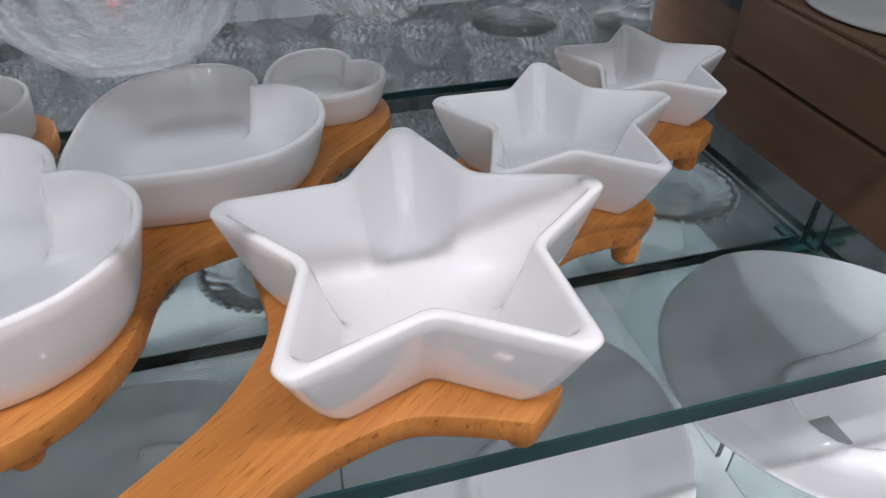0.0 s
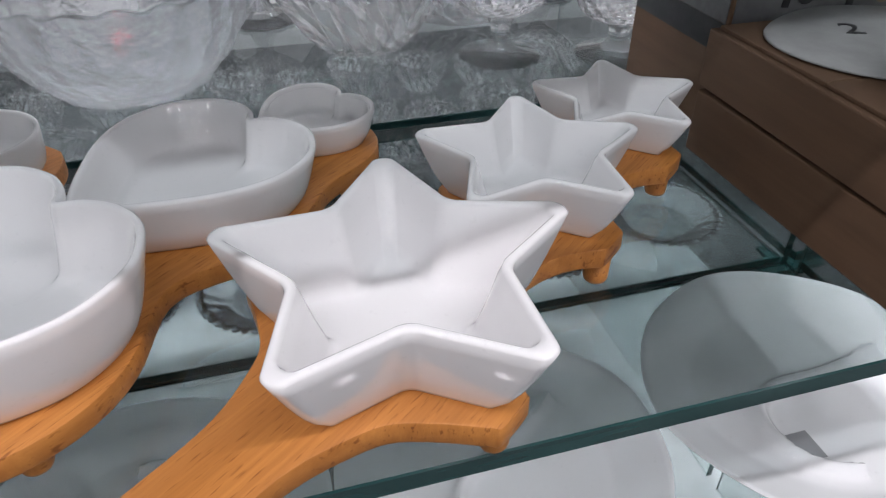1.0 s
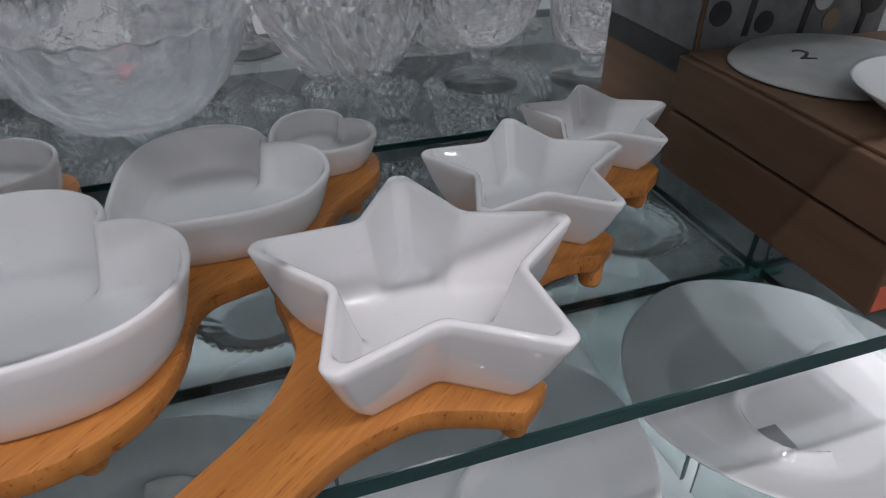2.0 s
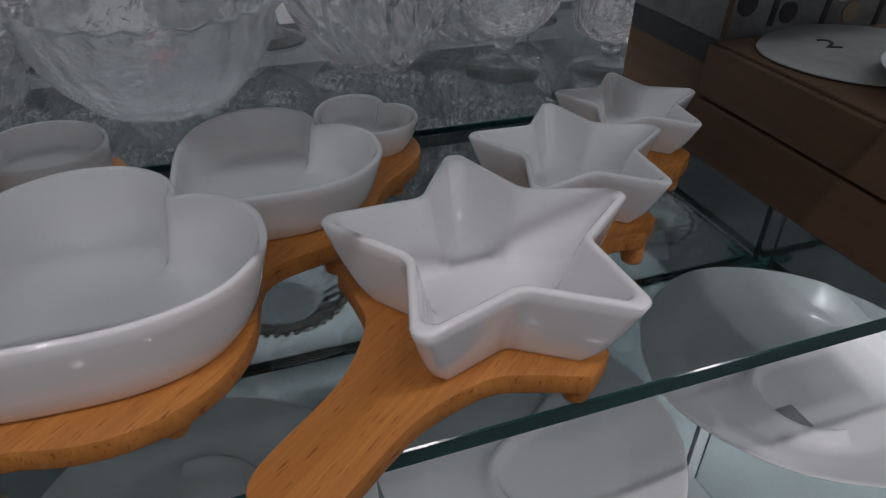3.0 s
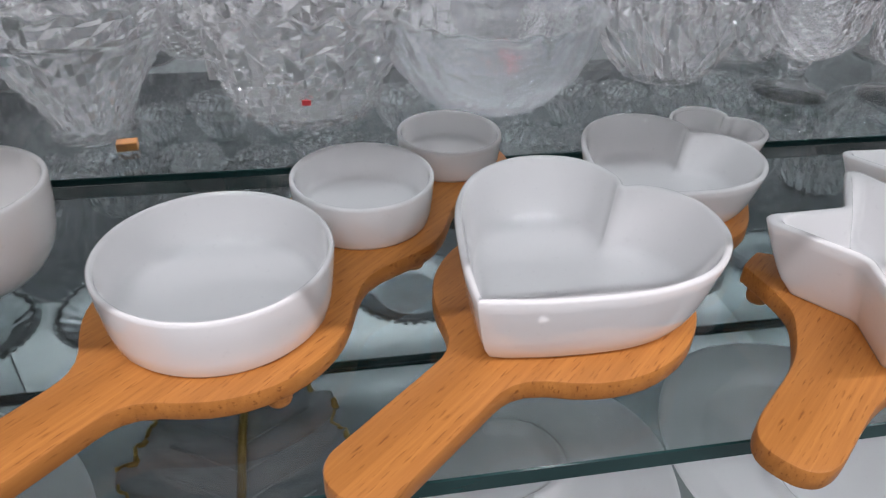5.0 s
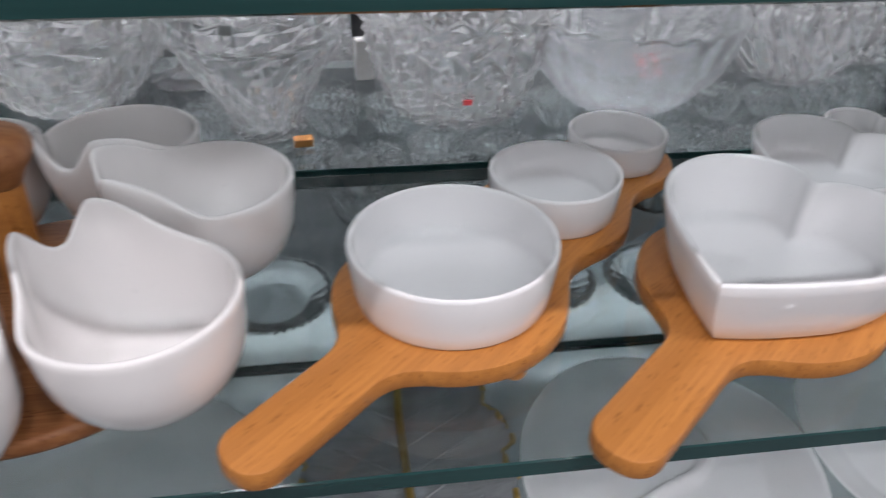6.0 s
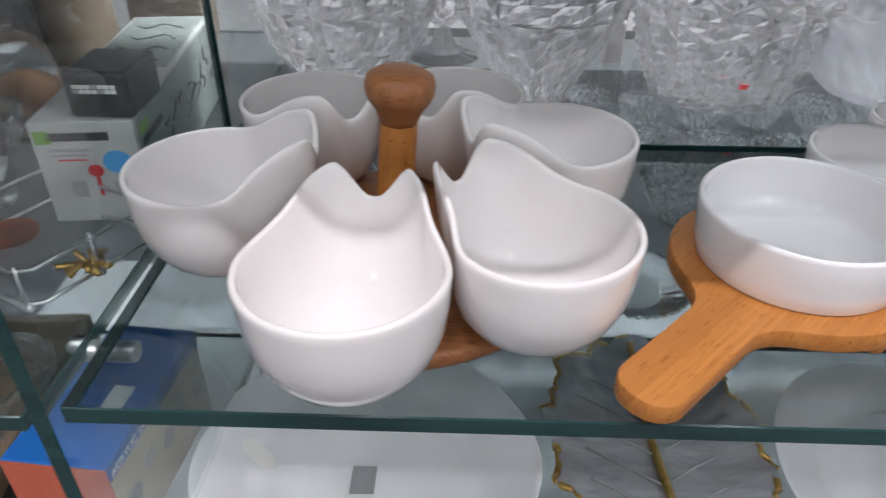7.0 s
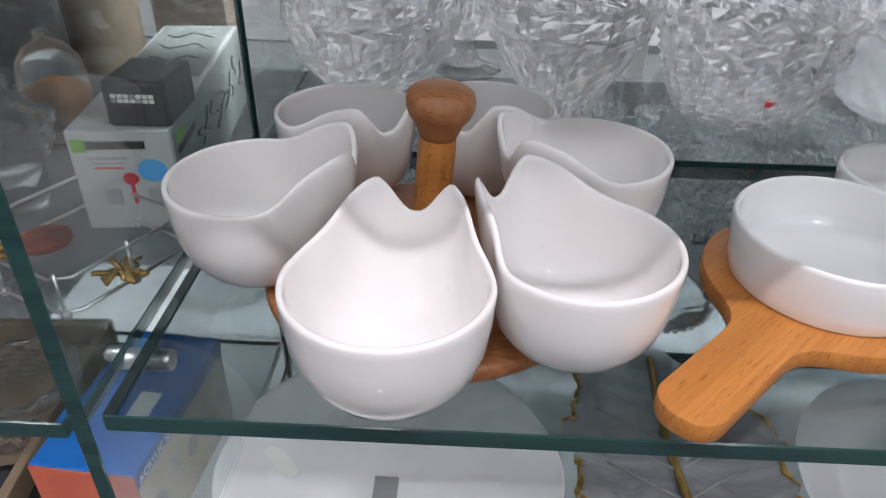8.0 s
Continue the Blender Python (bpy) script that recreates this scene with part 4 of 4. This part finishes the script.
# dark cross clamps where the lower shelves meet at the bay's end
clamp = empty("corner_clamp", pose(0.684, 0.3625, LOW - 0.012), "dark metal cross clamp joining four glass shelves", "clamp")
part("plate", box(0.090, 0.030, 0.006, 0.001, at=(0, 0, -0.0062)), EDGE, clamp, smooth=False)
part("plate", box(0.030, 0.090, 0.006, 0.001, at=(0, 0, -0.0124)), EDGE, clamp, smooth=False)
part("bolt", lathe([(0.006, -0.075), (0.007, -0.073), (0.007, -0.0126), (0.006, -0.0125)], 20), STEEL, clamp)
# blue and orange carton on the lower shelf
bc = empty("blue_carton", pose(-0.781, 0.166, LOW, 0, 0, -5), "blue topped carton with orange end and text", "box")
part("body", box(0.078, 0.160, 0.085, 0.001), [BEIGE_CARD], bc, "beige printed side", False)
part("lid", box(0.080, 0.162, 0.016, 0.001, at=(0, 0, 0.0852)), BLUE_CARD, bc, "blue lid", False)
part("end", box(0.079, 0.0012, 0.0995, at=(0, -0.0818, 0.0005)), RED_CARD, bc, "orange red end", False)
part("label", box(0.018, 0.032, 0.0006, at=(0.012, -0.012, 0.1014)), CREAM, bc, "white paper label", False)
tx = bpy.data.curves.new("lettering", "FONT")
tx.body, tx.size, tx.extrude = "ACRYLIC SALT", 0.0098, 0.0002
tx.materials.append(CREAM)
lt = new("lettering", tx)
lt.parent = bc
lt.matrix_local = pose(0.0404, -0.078, 0.0882, 90, 0, 90)
for k in range(5):
    part("print", lathe([(0.010, 0), (0.010, 0.0006)], 20), WHITE_CARD if k % 2 else GREY_PRINT, bc, smooth=False, m=pose(0.0391, -0.06 + 0.03 * k, 0.045 + 0.012 * (k % 2), 0, 90, 0))
ob = mesh_object("dark_dish", lathe([(0.03, 0), (0.035, 0.002), (0.055, 0.014), (0.056, 0.016), (0.05, 0.012), (0.02, 0.010)], 48), BLACK, True, pose(-0.895, 0.10, LOW))
tagged(ob, "dark speckled dish on the lower shelf", "dish")
cut_vessel((-0.93, 0.22), LOW, [(0.04, 0.0), (0.05, 0.01), (0.055, 0.04), (0.056, 0.06)], 12, 0.06, CRYSTAL, "clear pressed glass bowl on lower shelf", "bowl", 0.03)
